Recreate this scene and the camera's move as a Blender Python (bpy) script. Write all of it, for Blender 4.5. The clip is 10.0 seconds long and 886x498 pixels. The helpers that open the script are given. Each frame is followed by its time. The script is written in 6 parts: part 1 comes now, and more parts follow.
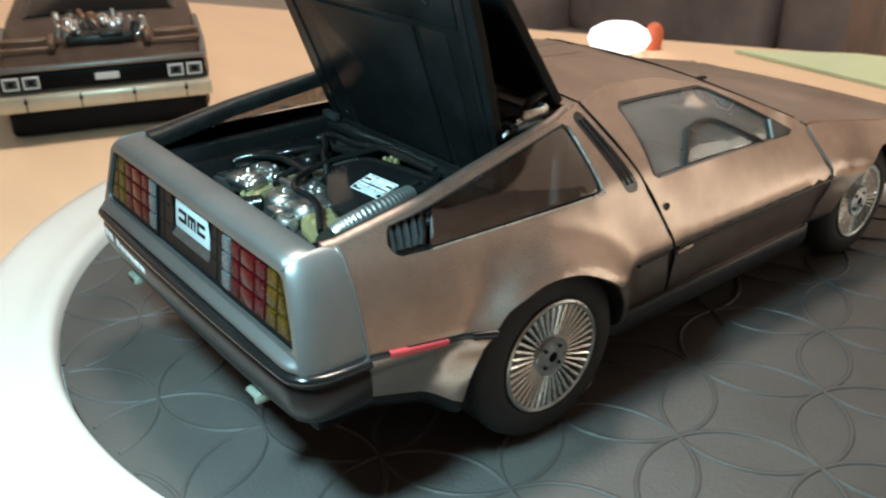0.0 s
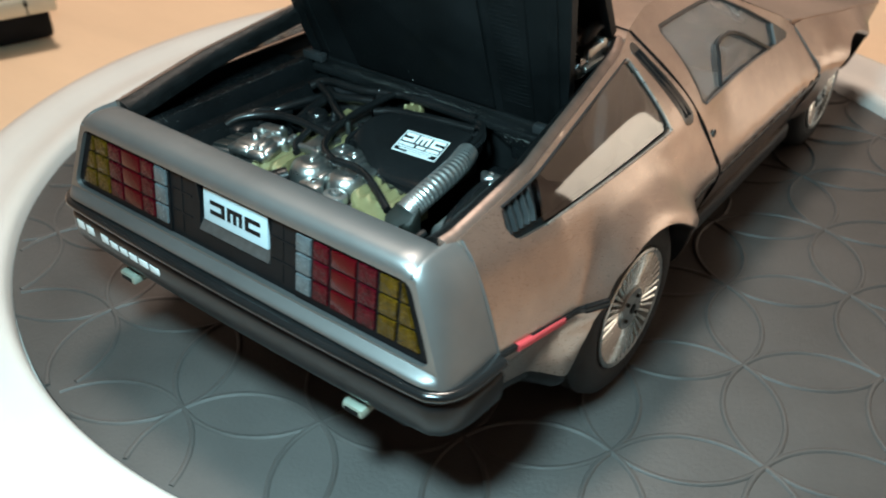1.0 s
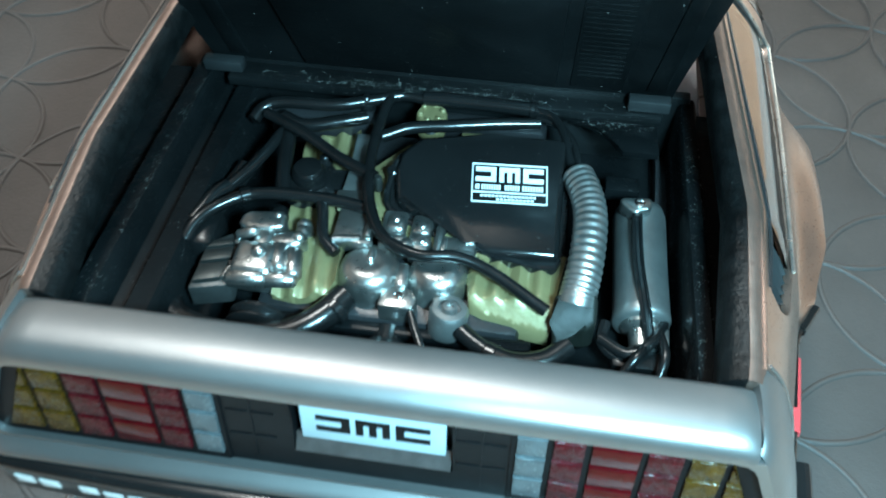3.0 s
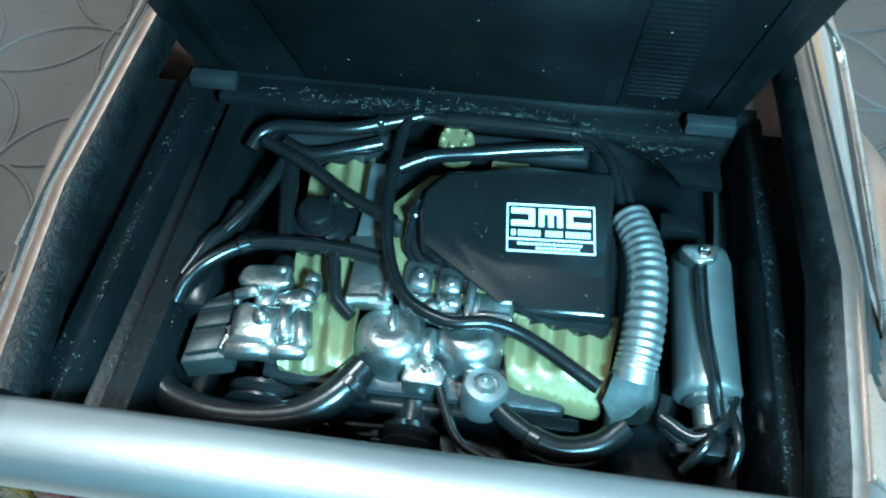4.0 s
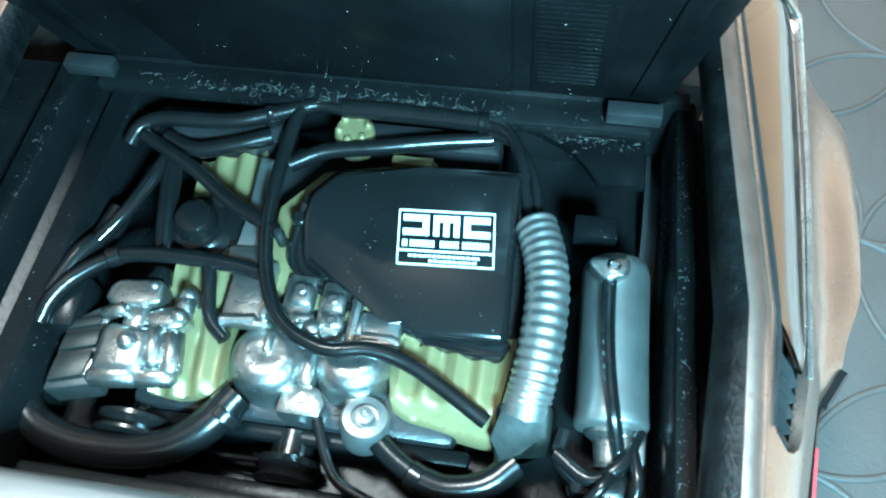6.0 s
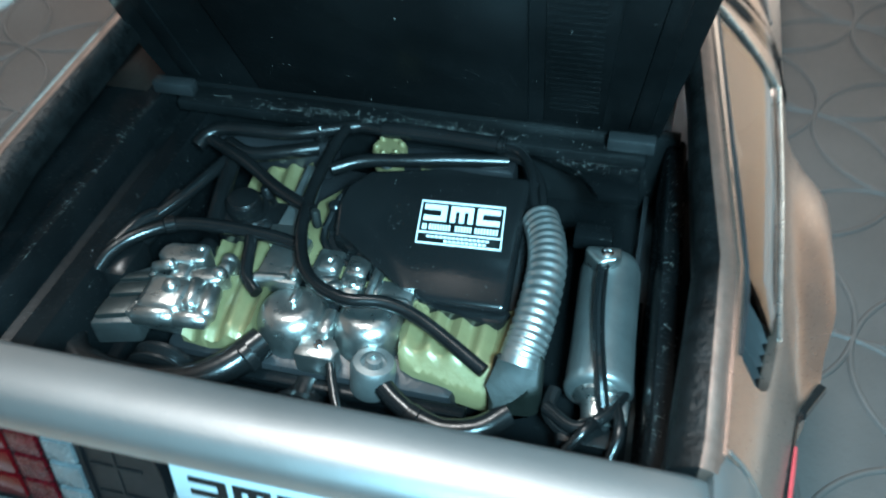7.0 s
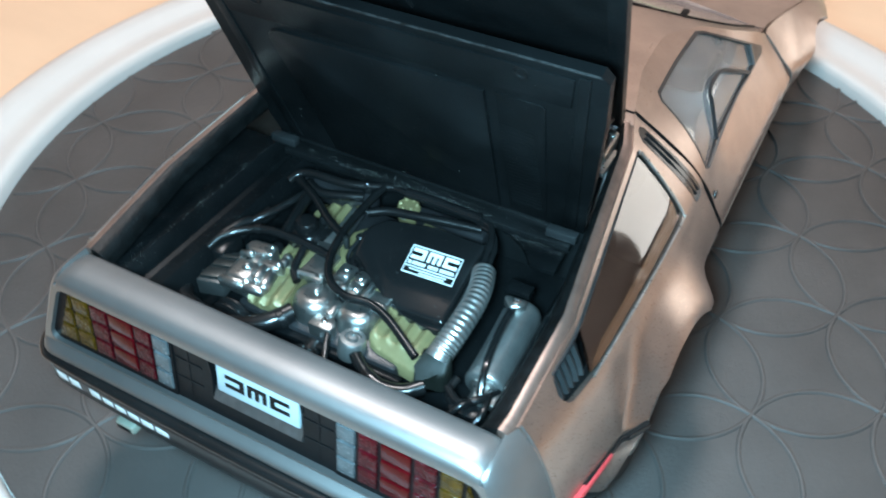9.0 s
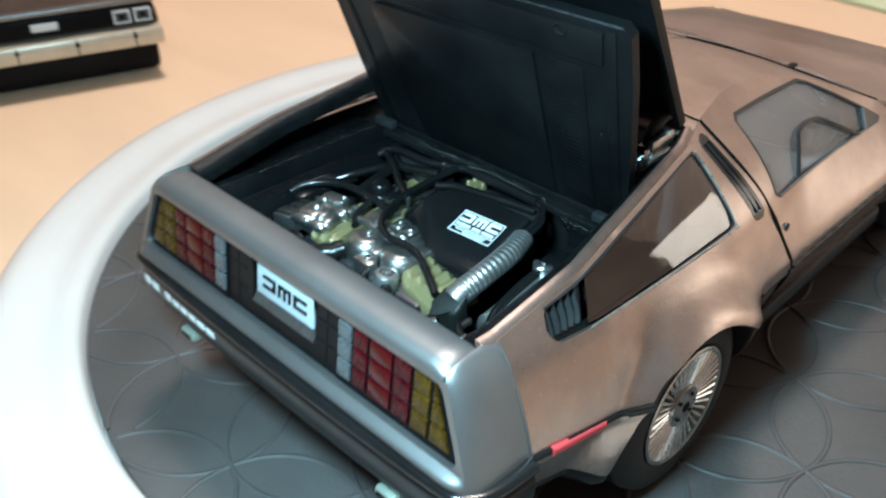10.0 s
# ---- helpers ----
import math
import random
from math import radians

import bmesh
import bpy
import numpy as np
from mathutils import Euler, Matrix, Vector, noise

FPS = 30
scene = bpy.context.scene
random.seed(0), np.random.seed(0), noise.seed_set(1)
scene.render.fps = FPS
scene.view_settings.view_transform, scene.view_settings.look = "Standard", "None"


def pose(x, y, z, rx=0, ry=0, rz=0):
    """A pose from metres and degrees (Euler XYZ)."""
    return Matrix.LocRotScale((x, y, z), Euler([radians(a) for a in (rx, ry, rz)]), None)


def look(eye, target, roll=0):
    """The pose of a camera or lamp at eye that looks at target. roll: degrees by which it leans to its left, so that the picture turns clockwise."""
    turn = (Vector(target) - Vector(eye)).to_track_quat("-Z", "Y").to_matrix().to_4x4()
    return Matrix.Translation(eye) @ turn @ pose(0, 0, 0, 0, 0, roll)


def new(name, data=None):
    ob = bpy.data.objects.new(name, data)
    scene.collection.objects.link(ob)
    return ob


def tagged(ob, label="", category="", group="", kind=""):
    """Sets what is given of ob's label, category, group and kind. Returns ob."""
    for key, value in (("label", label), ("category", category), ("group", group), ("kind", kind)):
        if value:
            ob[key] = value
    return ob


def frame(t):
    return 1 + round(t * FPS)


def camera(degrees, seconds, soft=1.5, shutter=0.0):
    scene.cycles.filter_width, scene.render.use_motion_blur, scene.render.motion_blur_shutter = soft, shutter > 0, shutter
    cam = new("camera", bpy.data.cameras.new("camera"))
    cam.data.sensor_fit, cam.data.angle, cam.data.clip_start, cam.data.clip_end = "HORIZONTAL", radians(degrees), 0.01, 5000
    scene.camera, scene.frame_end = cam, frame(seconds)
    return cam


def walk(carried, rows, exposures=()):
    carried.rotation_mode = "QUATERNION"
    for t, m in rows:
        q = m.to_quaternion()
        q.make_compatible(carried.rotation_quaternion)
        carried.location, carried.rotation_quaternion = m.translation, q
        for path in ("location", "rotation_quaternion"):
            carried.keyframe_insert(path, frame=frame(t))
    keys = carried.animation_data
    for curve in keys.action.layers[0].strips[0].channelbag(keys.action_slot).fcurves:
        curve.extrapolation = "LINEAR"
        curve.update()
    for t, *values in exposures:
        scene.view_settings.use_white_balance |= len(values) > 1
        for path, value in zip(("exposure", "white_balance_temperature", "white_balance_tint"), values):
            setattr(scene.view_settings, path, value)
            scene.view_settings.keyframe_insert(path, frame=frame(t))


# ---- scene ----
# A 1:18 model sports car on a round turntable. Full-size metres times S give the model's metres.
S = 1 / 18
cam = camera(53.6, 10.0, soft=1.8, shutter=0.5)
cam.data.dof.use_dof, cam.data.dof.focus_distance, cam.data.dof.aperture_fstop = True, 0.125, 68
PATH = [
    (0, (2.921, -2.02, 2.209), (1.506, -0.918, 1.323), -0.9),
    (0.5, (2.414, -2.209, 2.278), (1.164, -1.0, 1.29), -0.7),
    (1, (1.939, -2.364, 2.349), (0.936, -1.062, 1.21), -0.1),
    (1.5, (1.345, -2.461, 2.464), (0.574, -1.083, 1.238), 1.0),
    (2, (0.808, -2.418, 2.481), (0.318, -1.005, 1.153), 1.5),
    (2.5, (0.449, -2.066, 2.524), (0.16, -0.728, 1.066), -0.3),
    (3, (0.29, -1.738, 2.432), (0.087, -0.475, 0.895), -0.4),
    (3.2, (0.292, -1.604, 2.413), (0.061, -0.38, 0.849), -2.6),
    (4.3, (0.123, -1.272, 2.361), (-0.041, -0.195, 0.684), -0.8),
    (4.5, (0.115, -1.187, 2.372), (-0.045, -0.175, 0.654), -0.9),
    (5, (0.085, -1.068, 2.341), (-0.076, -0.123, 0.586), -1.5),
    (5.5, (0.252, -1.041, 2.318), (0.069, -0.101, 0.562), -2.9),
    (5.7, (0.339, -1.041, 2.324), (0.137, -0.1, 0.571), -4.2),
    (6.8, (0.504, -1.349, 2.24), (0.106, -0.15, 0.689), -6.4),
    (7, (0.548, -1.552, 2.201), (0.161, -0.209, 0.771), -2.8),
    (7.5, (0.703, -1.869, 2.457), (0.178, -0.401, 1.204), -2.3),
    (8, (0.746, -2.031, 2.781), (0.134, -0.595, 1.53), -2.0),
    (8.5, (0.861, -2.102, 2.789), (0.235, -0.705, 1.502), -1.2),
    (9, (1.24, -2.029, 2.908), (0.535, -0.757, 1.535), -0.4),
    (9.5, (1.566, -1.935, 2.769), (0.625, -0.739, 1.471), -0.5),
    (10, (1.966, -2.157, 2.527), (0.783, -0.983, 1.421), -0.6),
]
walk(cam, [(t, look(Vector(e) * S, Vector(g) * S, roll)) for t, e, g, roll in PATH],
     exposures=[(0.0, -0.18, 6200, 5), (1.0, -0.24, 6350, 8), (2.0, -0.08, 6250, 7), (2.5, -0.05, 5700, 1), (3.2, 0.2, 5150, -5), (4.3, 0.83, 4550, -14), (5.0, 1.12, 4650, -13),
                (5.7, 1.15, 4800, -11), (7.0, 0.14, 5250, -1), (7.5, 0.09, 5350, 5), (8.0, 0.26, 5150, 5), (9.0, 0.08, 5450, 7), (10.0, -0.05, 5800, 9)])

# ---- light ----
world = bpy.data.worlds.new("room_air")
scene.world = world
world.use_nodes = True
world.node_tree.nodes["Background"].inputs[0].default_value = (0.9, 0.72, 0.6, 1)
world.node_tree.nodes["Background"].inputs[1].default_value = 0.12


def lamp(name, kind, at, target, power, colour, size):
    data = bpy.data.lights.new(name, kind)
    data.energy, data.color = power, colour
    if kind == "AREA":
        data.shape, data.size = "DISK", size
    else:
        data.shadow_soft_size = size
    ob = new(name, data)
    ob.matrix_world = look(Vector(at), Vector(target))
    return ob


lamp("ceiling_lamp_light", "POINT", (-0.28, 0.37, 1.52), (0.0, 0.03, 0.0), 94, (1.0, 0.86, 0.74), 0.15)
lamp("torch_light", "AREA", (0.056, -0.110, 0.150), (0.010, -0.012, 0.040), 0.86, (0.55, 0.91, 1.0), 0.026)


# ---- materials ----
def shader(name, colour, rough=0.5, metal=0.0, vary=0.15, scale=160.0, bump=0.0, bump_scale=900.0, dust=0.0, coat=0.0,
           stretch=None, glass=0.0, ior=1.45, glow=0.0, alpha=1.0, spread=0.12, spec=0.5):
    m = bpy.data.materials.new(name)
    m.use_nodes = True
    nt = m.node_tree
    b = nt.nodes["Principled BSDF"]
    link = nt.links.new

    def node(kind, **kw):
        n = nt.nodes.new(kind)
        for k, v in kw.items():
            n.inputs[k].default_value = v
        return n

    tc = node("ShaderNodeTexCoord")
    vec = tc.outputs["Object"]
    if stretch:
        mp = node("ShaderNodeMapping")
        mp.inputs["Scale"].default_value = stretch
        link(vec, mp.inputs[0])
        vec = mp.outputs[0]
    big = node("ShaderNodeTexNoise", Scale=scale, Detail=4.0, Roughness=0.6)
    fine = node("ShaderNodeTexNoise", Scale=bump_scale, Detail=3.0, Roughness=0.65)
    link(vec, big.inputs["Vector"])
    link(vec, fine.inputs["Vector"])
    mix = node("ShaderNodeMix")
    mix.data_type = "RGBA"
    ramp = node("ShaderNodeMapRange")
    ramp.inputs["From Min"].default_value, ramp.inputs["From Max"].default_value = 0.3, 0.7
    link(big.outputs["Fac"], ramp.inputs["Value"])
    link(ramp.outputs[0], mix.inputs["Factor"])
    mix.inputs["A"].default_value = (*[c * (1 - vary) for c in colour], 1)
    mix.inputs["B"].default_value = (*[min(1, c * (1 + vary)) for c in colour], 1)
    out = mix.outputs["Result"]
    if dust:
        vo = node("ShaderNodeTexVoronoi", Scale=2600.0)
        link(tc.outputs["Object"], vo.inputs["Vector"])
        where = node("ShaderNodeTexNoise", Scale=130.0, Detail=3.0)
        link(tc.outputs["Object"], where.inputs["Vector"])
        size = node("ShaderNodeMath")
        size.operation = "MULTIPLY_ADD"
        link(vo.outputs["Color"], size.inputs[0])
        size.inputs[1].default_value, size.inputs[2].default_value = 0.50, -0.26
        gap = node("ShaderNodeMath")
        gap.operation = "SUBTRACT"
        link(size.outputs[0], gap.inputs[0])
        link(vo.outputs["Distance"], gap.inputs[1])
        spot = node("ShaderNodeMapRange")
        spot.inputs["From Min"].default_value, spot.inputs["From Max"].default_value = 0.0, 0.06
        link(gap.outputs[0], spot.inputs["Value"])
        film_ = node("ShaderNodeMapRange")
        film_.inputs["From Min"].default_value, film_.inputs["From Max"].default_value = 0.42, 0.72
        film_.inputs["To Max"].default_value = 0.004 * dust
        link(where.outputs["Fac"], film_.inputs["Value"])
        area = node("ShaderNodeMapRange")
        area.inputs["From Min"].default_value, area.inputs["From Max"].default_value = 0.40, 0.64
        area.inputs["To Max"].default_value = dust
        link(where.outputs["Fac"], area.inputs["Value"])
        mul = node("ShaderNodeMath")
        mul.operation = "MULTIPLY"
        link(spot.outputs[0], mul.inputs[0])
        link(area.outputs[0], mul.inputs[1])
        add = node("ShaderNodeMath")
        add.operation = "MAXIMUM"
        link(mul.outputs[0], add.inputs[0])
        link(film_.outputs[0], add.inputs[1])
        dm = node("ShaderNodeMix")
        dm.data_type = "RGBA"
        link(add.outputs[0], dm.inputs["Factor"])
        link(out, dm.inputs["A"])
        dm.inputs["B"].default_value = (0.5, 0.5, 0.47, 1)
        out = dm.outputs["Result"]
    link(out, b.inputs["Base Color"])
    rr = node("ShaderNodeMapRange")
    rr.inputs["To Min"].default_value, rr.inputs["To Max"].default_value = max(0.02, rough - spread), min(1, rough + spread)
    link(fine.outputs["Fac"], rr.inputs["Value"])
    link(rr.outputs[0], b.inputs["Roughness"])
    b.inputs["Metallic"].default_value = metal
    b.inputs["Coat Weight"].default_value = coat
    b.inputs["Coat Roughness"].default_value = 0.08
    b.inputs["Transmission Weight"].default_value = glass
    b.inputs["IOR"].default_value = ior
    b.inputs["Alpha"].default_value = alpha
    b.inputs["Specular IOR Level"].default_value = spec
    if glow:
        b.inputs["Emission Color"].default_value = (*colour, 1)
        b.inputs["Emission Strength"].default_value = glow
    if bump:
        bp = node("ShaderNodeBump", Strength=bump, Distance=0.0004)
        link(fine.outputs["Fac"], bp.inputs["Height"])
        link(bp.outputs[0], b.inputs["Normal"])
    return m


STEEL = shader("brushed_steel_paint", (0.41, 0.322, 0.275), 0.29, 0.94, 0.18, 60, 0.08, 2600, dust=0.24, spread=0.06)
# worn body paint, its colour darkened to hold down the lamp's glare on the rails
RAIL = shader("worn_dimmed_rail_paint", (0.25, 0.18, 0.15), 0.46, 0.94, 0.18, 300, 0.12, 1500, dust=0.25)
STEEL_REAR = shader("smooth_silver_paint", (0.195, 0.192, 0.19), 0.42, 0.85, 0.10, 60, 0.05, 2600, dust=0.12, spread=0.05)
BLACK = shader("black_satin_plastic", (0.0048, 0.0053, 0.0056), 0.34, 0, 0.35, 90, 0.07, 1500, dust=0.32, spec=0.26)
LEDGE_BLACK = shader("dusty_black_plastic", (0.0034, 0.0038, 0.0041), 0.26, 0, 0.35, 90, 0.08, 1500, dust=0.4, spec=0.09, spread=0.05)
MATT = shader("matt_black_plastic", (0.0036, 0.0040, 0.0043), 0.34, 0, 0.4, 60, 0.08, 1500, dust=0.10, spec=0.13, spread=0.12)
DEAD_BLACK = shader("dead_black_plastic", (0.0045, 0.0045, 0.005), 0.4, 0, 0.3, 120, 0.05, 1500, spec=0.1)
BLACK_CLEAN = shader("black_moulded_plastic", (0.014, 0.014, 0.015), 0.32, 0, 0.3, 90, 0.15, 1500, dust=0.15)
GLOSS = shader("glossy_black_paint", (0.0058, 0.0061, 0.0064), 0.16, 0, 0.2, 90, 0.04, 1500, dust=0.28, coat=0.2, spread=0.04, spec=0.4)
HINGE_GREY = shader("hinge_grey_plastic", (0.014, 0.0148, 0.0155), 0.35, 0, 0.15, 200, 0.06, dust=0.1)
HOSE = shader("black_rubber_hose", (0.0048, 0.0050, 0.0052), 0.24, 0, 0.3, 200, 0.06, 1100, dust=0.10, spread=0.07, spec=0.45)
WORN_EDGE = shader("worn_black_edge", (0.013, 0.0135, 0.014), 0.5, 0, 0.9, 500, 0.3, 1400, dust=0.5, spec=0.25)
RUBBER = shader("tyre_rubber", (0.018, 0.017, 0.017), 0.68, 0, 0.3, 200, 0.5, 2200)
SPOKE = shader("bright_spoke_paint", (0.86, 0.87, 0.84), 0.24, 0.75, 0.05, 200, 0.03)
CHROME = shader("chrome_plating", (0.80, 0.80, 0.80), 0.14, 1.0, 0.05, 200, 0.04, 1500)
ALLOY = shader("satin_alloy_paint", (0.43, 0.435, 0.42), 0.30, 0.97, 0.16, 300, 0.22, 900, spread=0.10)
SOFT_ALLOY = shader("soft_silver_paint", (0.31, 0.315, 0.308), 0.37, 0.9, 0.14, 300, 0.05, 1300, spread=0.06)
DARK_ALLOY = shader("dark_grey_alloy_paint", (0.055, 0.056, 0.055), 0.42, 0.7, 0.2, 300, 0.12, 1500)
DULL_ALLOY = shader("dull_alloy_paint", (0.042, 0.044, 0.042), 0.40, 0.8, 0.16, 300, 0.12, 1500, spread=0.06)
OLIVE = shader("olive_gold_paint", (0.165, 0.140, 0.066), 0.38, 0.3, 0.14, 250, 0.12, 1700)
GLASS = shader("tinted_window_plastic", (0.40, 0.385, 0.375), 0.035, 0.28, 0.05, 90, glass=1.0, ior=1.5, spread=0.012)
CLEAR = shader("clear_window_plastic", (0.80, 0.76, 0.74), 0.06, 0, 0.03, 90, glass=0.95, ior=1.45, spread=0.02)
SMOOTH_RED = shader("smooth_red_lens", (0.036, 0.0010, 0.0020), 0.14, 0, 0.2, 500, 0.08, 1500, spec=0.22)
RED = shader("red_lens", (0.030, 0.0008, 0.0025), 0.26, 0, 0.5, 900, 0.8, 1000, spec=0.24)
AMBER = shader("amber_lens", (0.038, 0.019, 0.0012), 0.26, 0, 0.5, 900, 0.8, 1000, spec=0.24)
WHITE_LENS = shader("clear_lens", (0.055, 0.061, 0.065), 0.25, 0, 0.25, 600, 0.3, 1500, coat=0.1, spec=0.3)
MARKER = shader("red_marker", (0.40, 0.04, 0.045), 0.4, 0, 0.12, 300)
CARD = shader("white_card", (0.31, 0.37, 0.40), 0.4, 0, 0.05, 300)
PRINT = shader("black_print", (0.0035, 0.0035, 0.004), 0.4, spec=0.08)
WHITE_PRINT = shader("white_print", (0.58, 0.60, 0.60), 0.4, 0, 0.05)
GREY_PLASTIC = shader("grey_plastic", (0.0065, 0.0065, 0.007), 0.30, 0, 0.15, 200, 0.03, dust=0.05, spread=0.05, spec=0.28)
SEAT = shader("pale_grey_seat", (0.36, 0.33, 0.33), 0.6, 0, 0.2, 120, 0.2)
MAT = shader("dark_rubber_mat", (0.056, 0.0495, 0.0465), 0.55, 0, 0.22, 28, 0.35, 1300, dust=0.12)
WHITE_RIM = shader("white_plastic", (0.54, 0.505, 0.475), 0.35, 0, 0.04, 25, 0.05, 700)
TABLE = shader("pale_wood_table", (0.70, 0.50, 0.335), 0.5, 0, 0.05, 7, 0.08, 220, stretch=(1, 4, 1))
TABLE_BROWN = shader("brown_varnished_wood", (0.30, 0.19, 0.14), 0.4, 0, 0.25, 12, 0.15, 200, stretch=(4, 4, 1))
WALL = shader("brown_wall_paint", (0.30, 0.262, 0.238), 0.8, 0, 0.2, 3, 0.2, 60)
PALE_WALL = shader("pale_wall_paint", (0.86, 0.76, 0.68), 0.8, 0, 0.08, 3, 0.2, 60)
CEILING = shader("light_brown_ceiling_paint", (0.20, 0.18, 0.165), 0.9, 0, 0.1, 3)
FLOOR = shader("dark_floor", (0.16, 0.115, 0.09), 0.5, 0, 0.3, 5, 0.2, 60)
SOFA = shader("dark_brown_leather", (0.21, 0.18, 0.175), 0.5, 0, 0.3, 8, 0.4, 90)
SHADE = shader("glowing_cream_shade", (1.0, 0.88, 0.72), 0.8, 0, 0.05, 6, glow=3.0)
GREEN_CLOTH = shader("pale_green_cloth", (0.50, 0.56, 0.36), 0.8, 0, 0.08, 12, 0.3, 300)
ORANGE = shader("orange_plastic", (0.62, 0.14, 0.06), 0.5, 0, 0.1, 30)
GLOBE = shader("glowing_white_globe", (1.0, 0.93, 0.95), 0.5, 0, 0.0, 30, glow=2.4)
CREAM = shader("cream_bumper_paint", (0.52, 0.46, 0.36), 0.35, 0.4, 0.1, 60)
OLD_BROWN = shader("dull_brown_metal_paint", (0.095, 0.066, 0.052), 0.5, 0.6, 0.3, 45, 0.1, 900)
COPPER = shader("copper_brown_paint", (0.22, 0.12, 0.075), 0.4, 0.5, 0.2, 60)

# ---- mesh helpers ----
ORIGIN = {}


def thing(name, at, label, category, group="", kind=""):
    ob = new(name)
    ob.empty_display_size = 0.01
    ob.location = Vector(at) * S
    ORIGIN[ob.name] = Vector(at)
    return tagged(ob, label, category, group, kind)


def mesh_of(bm, org, material, sharp, name):
    for v in bm.verts:
        v.co = (v.co - org) * S
    bmesh.ops.recalc_face_normals(bm, faces=bm.faces)
    me = bpy.data.meshes.new(name)
    bm.to_mesh(me)
    bm.free()
    me.materials.append(material)
    me.polygons.foreach_set("use_smooth", [True] * len(me.polygons))
    me.set_sharp_from_angle(angle=radians(sharp))
    return me


def thicken(bm, t, heart=Vector((0, 0.6, 0.6))):
    """Gives a sheet its thickness t, on the side that faces the car's heart."""
    bmesh.ops.recalc_face_normals(bm, faces=bm.faces)
    bm.normal_update()
    way = sum(f.normal.dot(f.calc_center_median() - heart) * f.calc_area() for f in bm.faces)
    s = 1 if way > 0 else -1
    verts, faces = list(bm.verts), list(bm.faces)
    rim = [(e.verts[0], e.verts[1]) for e in bm.edges if len(e.link_faces) == 1]
    twin = {v: bm.verts.new(v.co - v.normal * s * t) for v in verts}
    for f in faces:
        bm.faces.new([twin[v] for v in reversed(f.verts)])
    for a, b in rim:
        bm.faces.new((a, b, twin[b], twin[a]))


def part(name, bm, material, parent, label="", sharp=38, solid=0.0):
    org = ORIGIN[parent.name]
    if solid:
        thicken(bm, solid)
    ob = new(name, mesh_of(bm, org, material, sharp, name))
    ob.parent = parent
    ORIGIN[ob.name] = org
    return tagged(ob, label)


def single(name, bm, material, at, label, category, kind="", group="", sharp=38):
    ob = new(name, mesh_of(bm, Vector(at), material, sharp, name))
    ob.location = Vector(at) * S
    ORIGIN[ob.name] = Vector(at)
    return tagged(ob, label, category, group, kind)


def box(bm, c, size, bevel=0.0, turn=None, seg=2):
    made = bmesh.ops.create_cube(bm, size=1)["verts"]
    m = Matrix.Translation(c) @ (turn.to_4x4() if turn else Matrix.Identity(4)) @ Matrix.Diagonal((*size, 1))
    bmesh.ops.transform(bm, matrix=m, verts=made)
    if bevel:
        edges = list({e for v in made for e in v.link_edges})
        bmesh.ops.bevel(bm, geom=edges, offset=bevel, segments=seg, profile=0.5, affect="EDGES")
    return bm


def boxes(*rows):
    bm = bmesh.new()
    for c, size, bevel in rows:
        box(bm, c, size, bevel)
    return bm


def lathe(bm, profile, centre, axis=(0, 0, 1), seg=32, closed=False):
    """Rings of (radius, height) round an axis through the centre."""
    turn = Vector(axis).normalized().to_track_quat("Z", "Y").to_matrix()
    c = Vector(centre)
    rings = []
    for r, h in profile:
        if r < 1e-5:
            rings.append([bm.verts.new(c + turn @ Vector((0, 0, h)))])
        else:
            rings.append([bm.verts.new(c + turn @ Vector((r * math.cos(a), r * math.sin(a), h)))
                          for a in (2 * math.pi * k / seg for k in range(seg))])
    pairs = list(zip(rings, rings[1:])) + ([(rings[-1], rings[0])] if closed else [])
    for a, b in pairs:
        for k in range(seg):
            n = (k + 1) % seg
            f = [a[k % len(a)], a[n % len(a)], b[n % len(b)], b[k % len(b)]]
            f = [v for i, v in enumerate(f) if v not in f[:i]]
            if len(f) > 2:
                bm.faces.new(f)
    return bm


def rod(bm, p0, p1, r0, r1=None, seg=16, bevel=0.0):
    p0, p1 = Vector(p0), Vector(p1)
    r1 = r0 if r1 is None else r1
    h = (p1 - p0).length
    e = min(bevel, h / 3, r0 / 2)
    prof = [(0, 0), (r0 - e, 0), (r0, e), (r1, h - e), (r1 - e, h), (0, h)] if e else [(0, 0), (r0, 0), (r1, h), (0, h)]
    return lathe(bm, prof, p0, p1 - p0, seg)


def smooth(pts, n=8):
    """Points on a Catmull-Rom curve through pts."""
    p = [Vector(q) for q in pts]
    p = [2 * p[0] - p[1], *p, 2 * p[-1] - p[-2]]
    out = []
    for a, b, c, d in zip(p, p[1:], p[2:], p[3:]):
        for k in range(n):
            t = k / n
            out.append(0.5 * (2 * b + (c - a) * t + (2 * a - 5 * b + 4 * c - d) * t * t + (3 * b - a - 3 * c + d) * t ** 3))
    return out + [p[-2]]


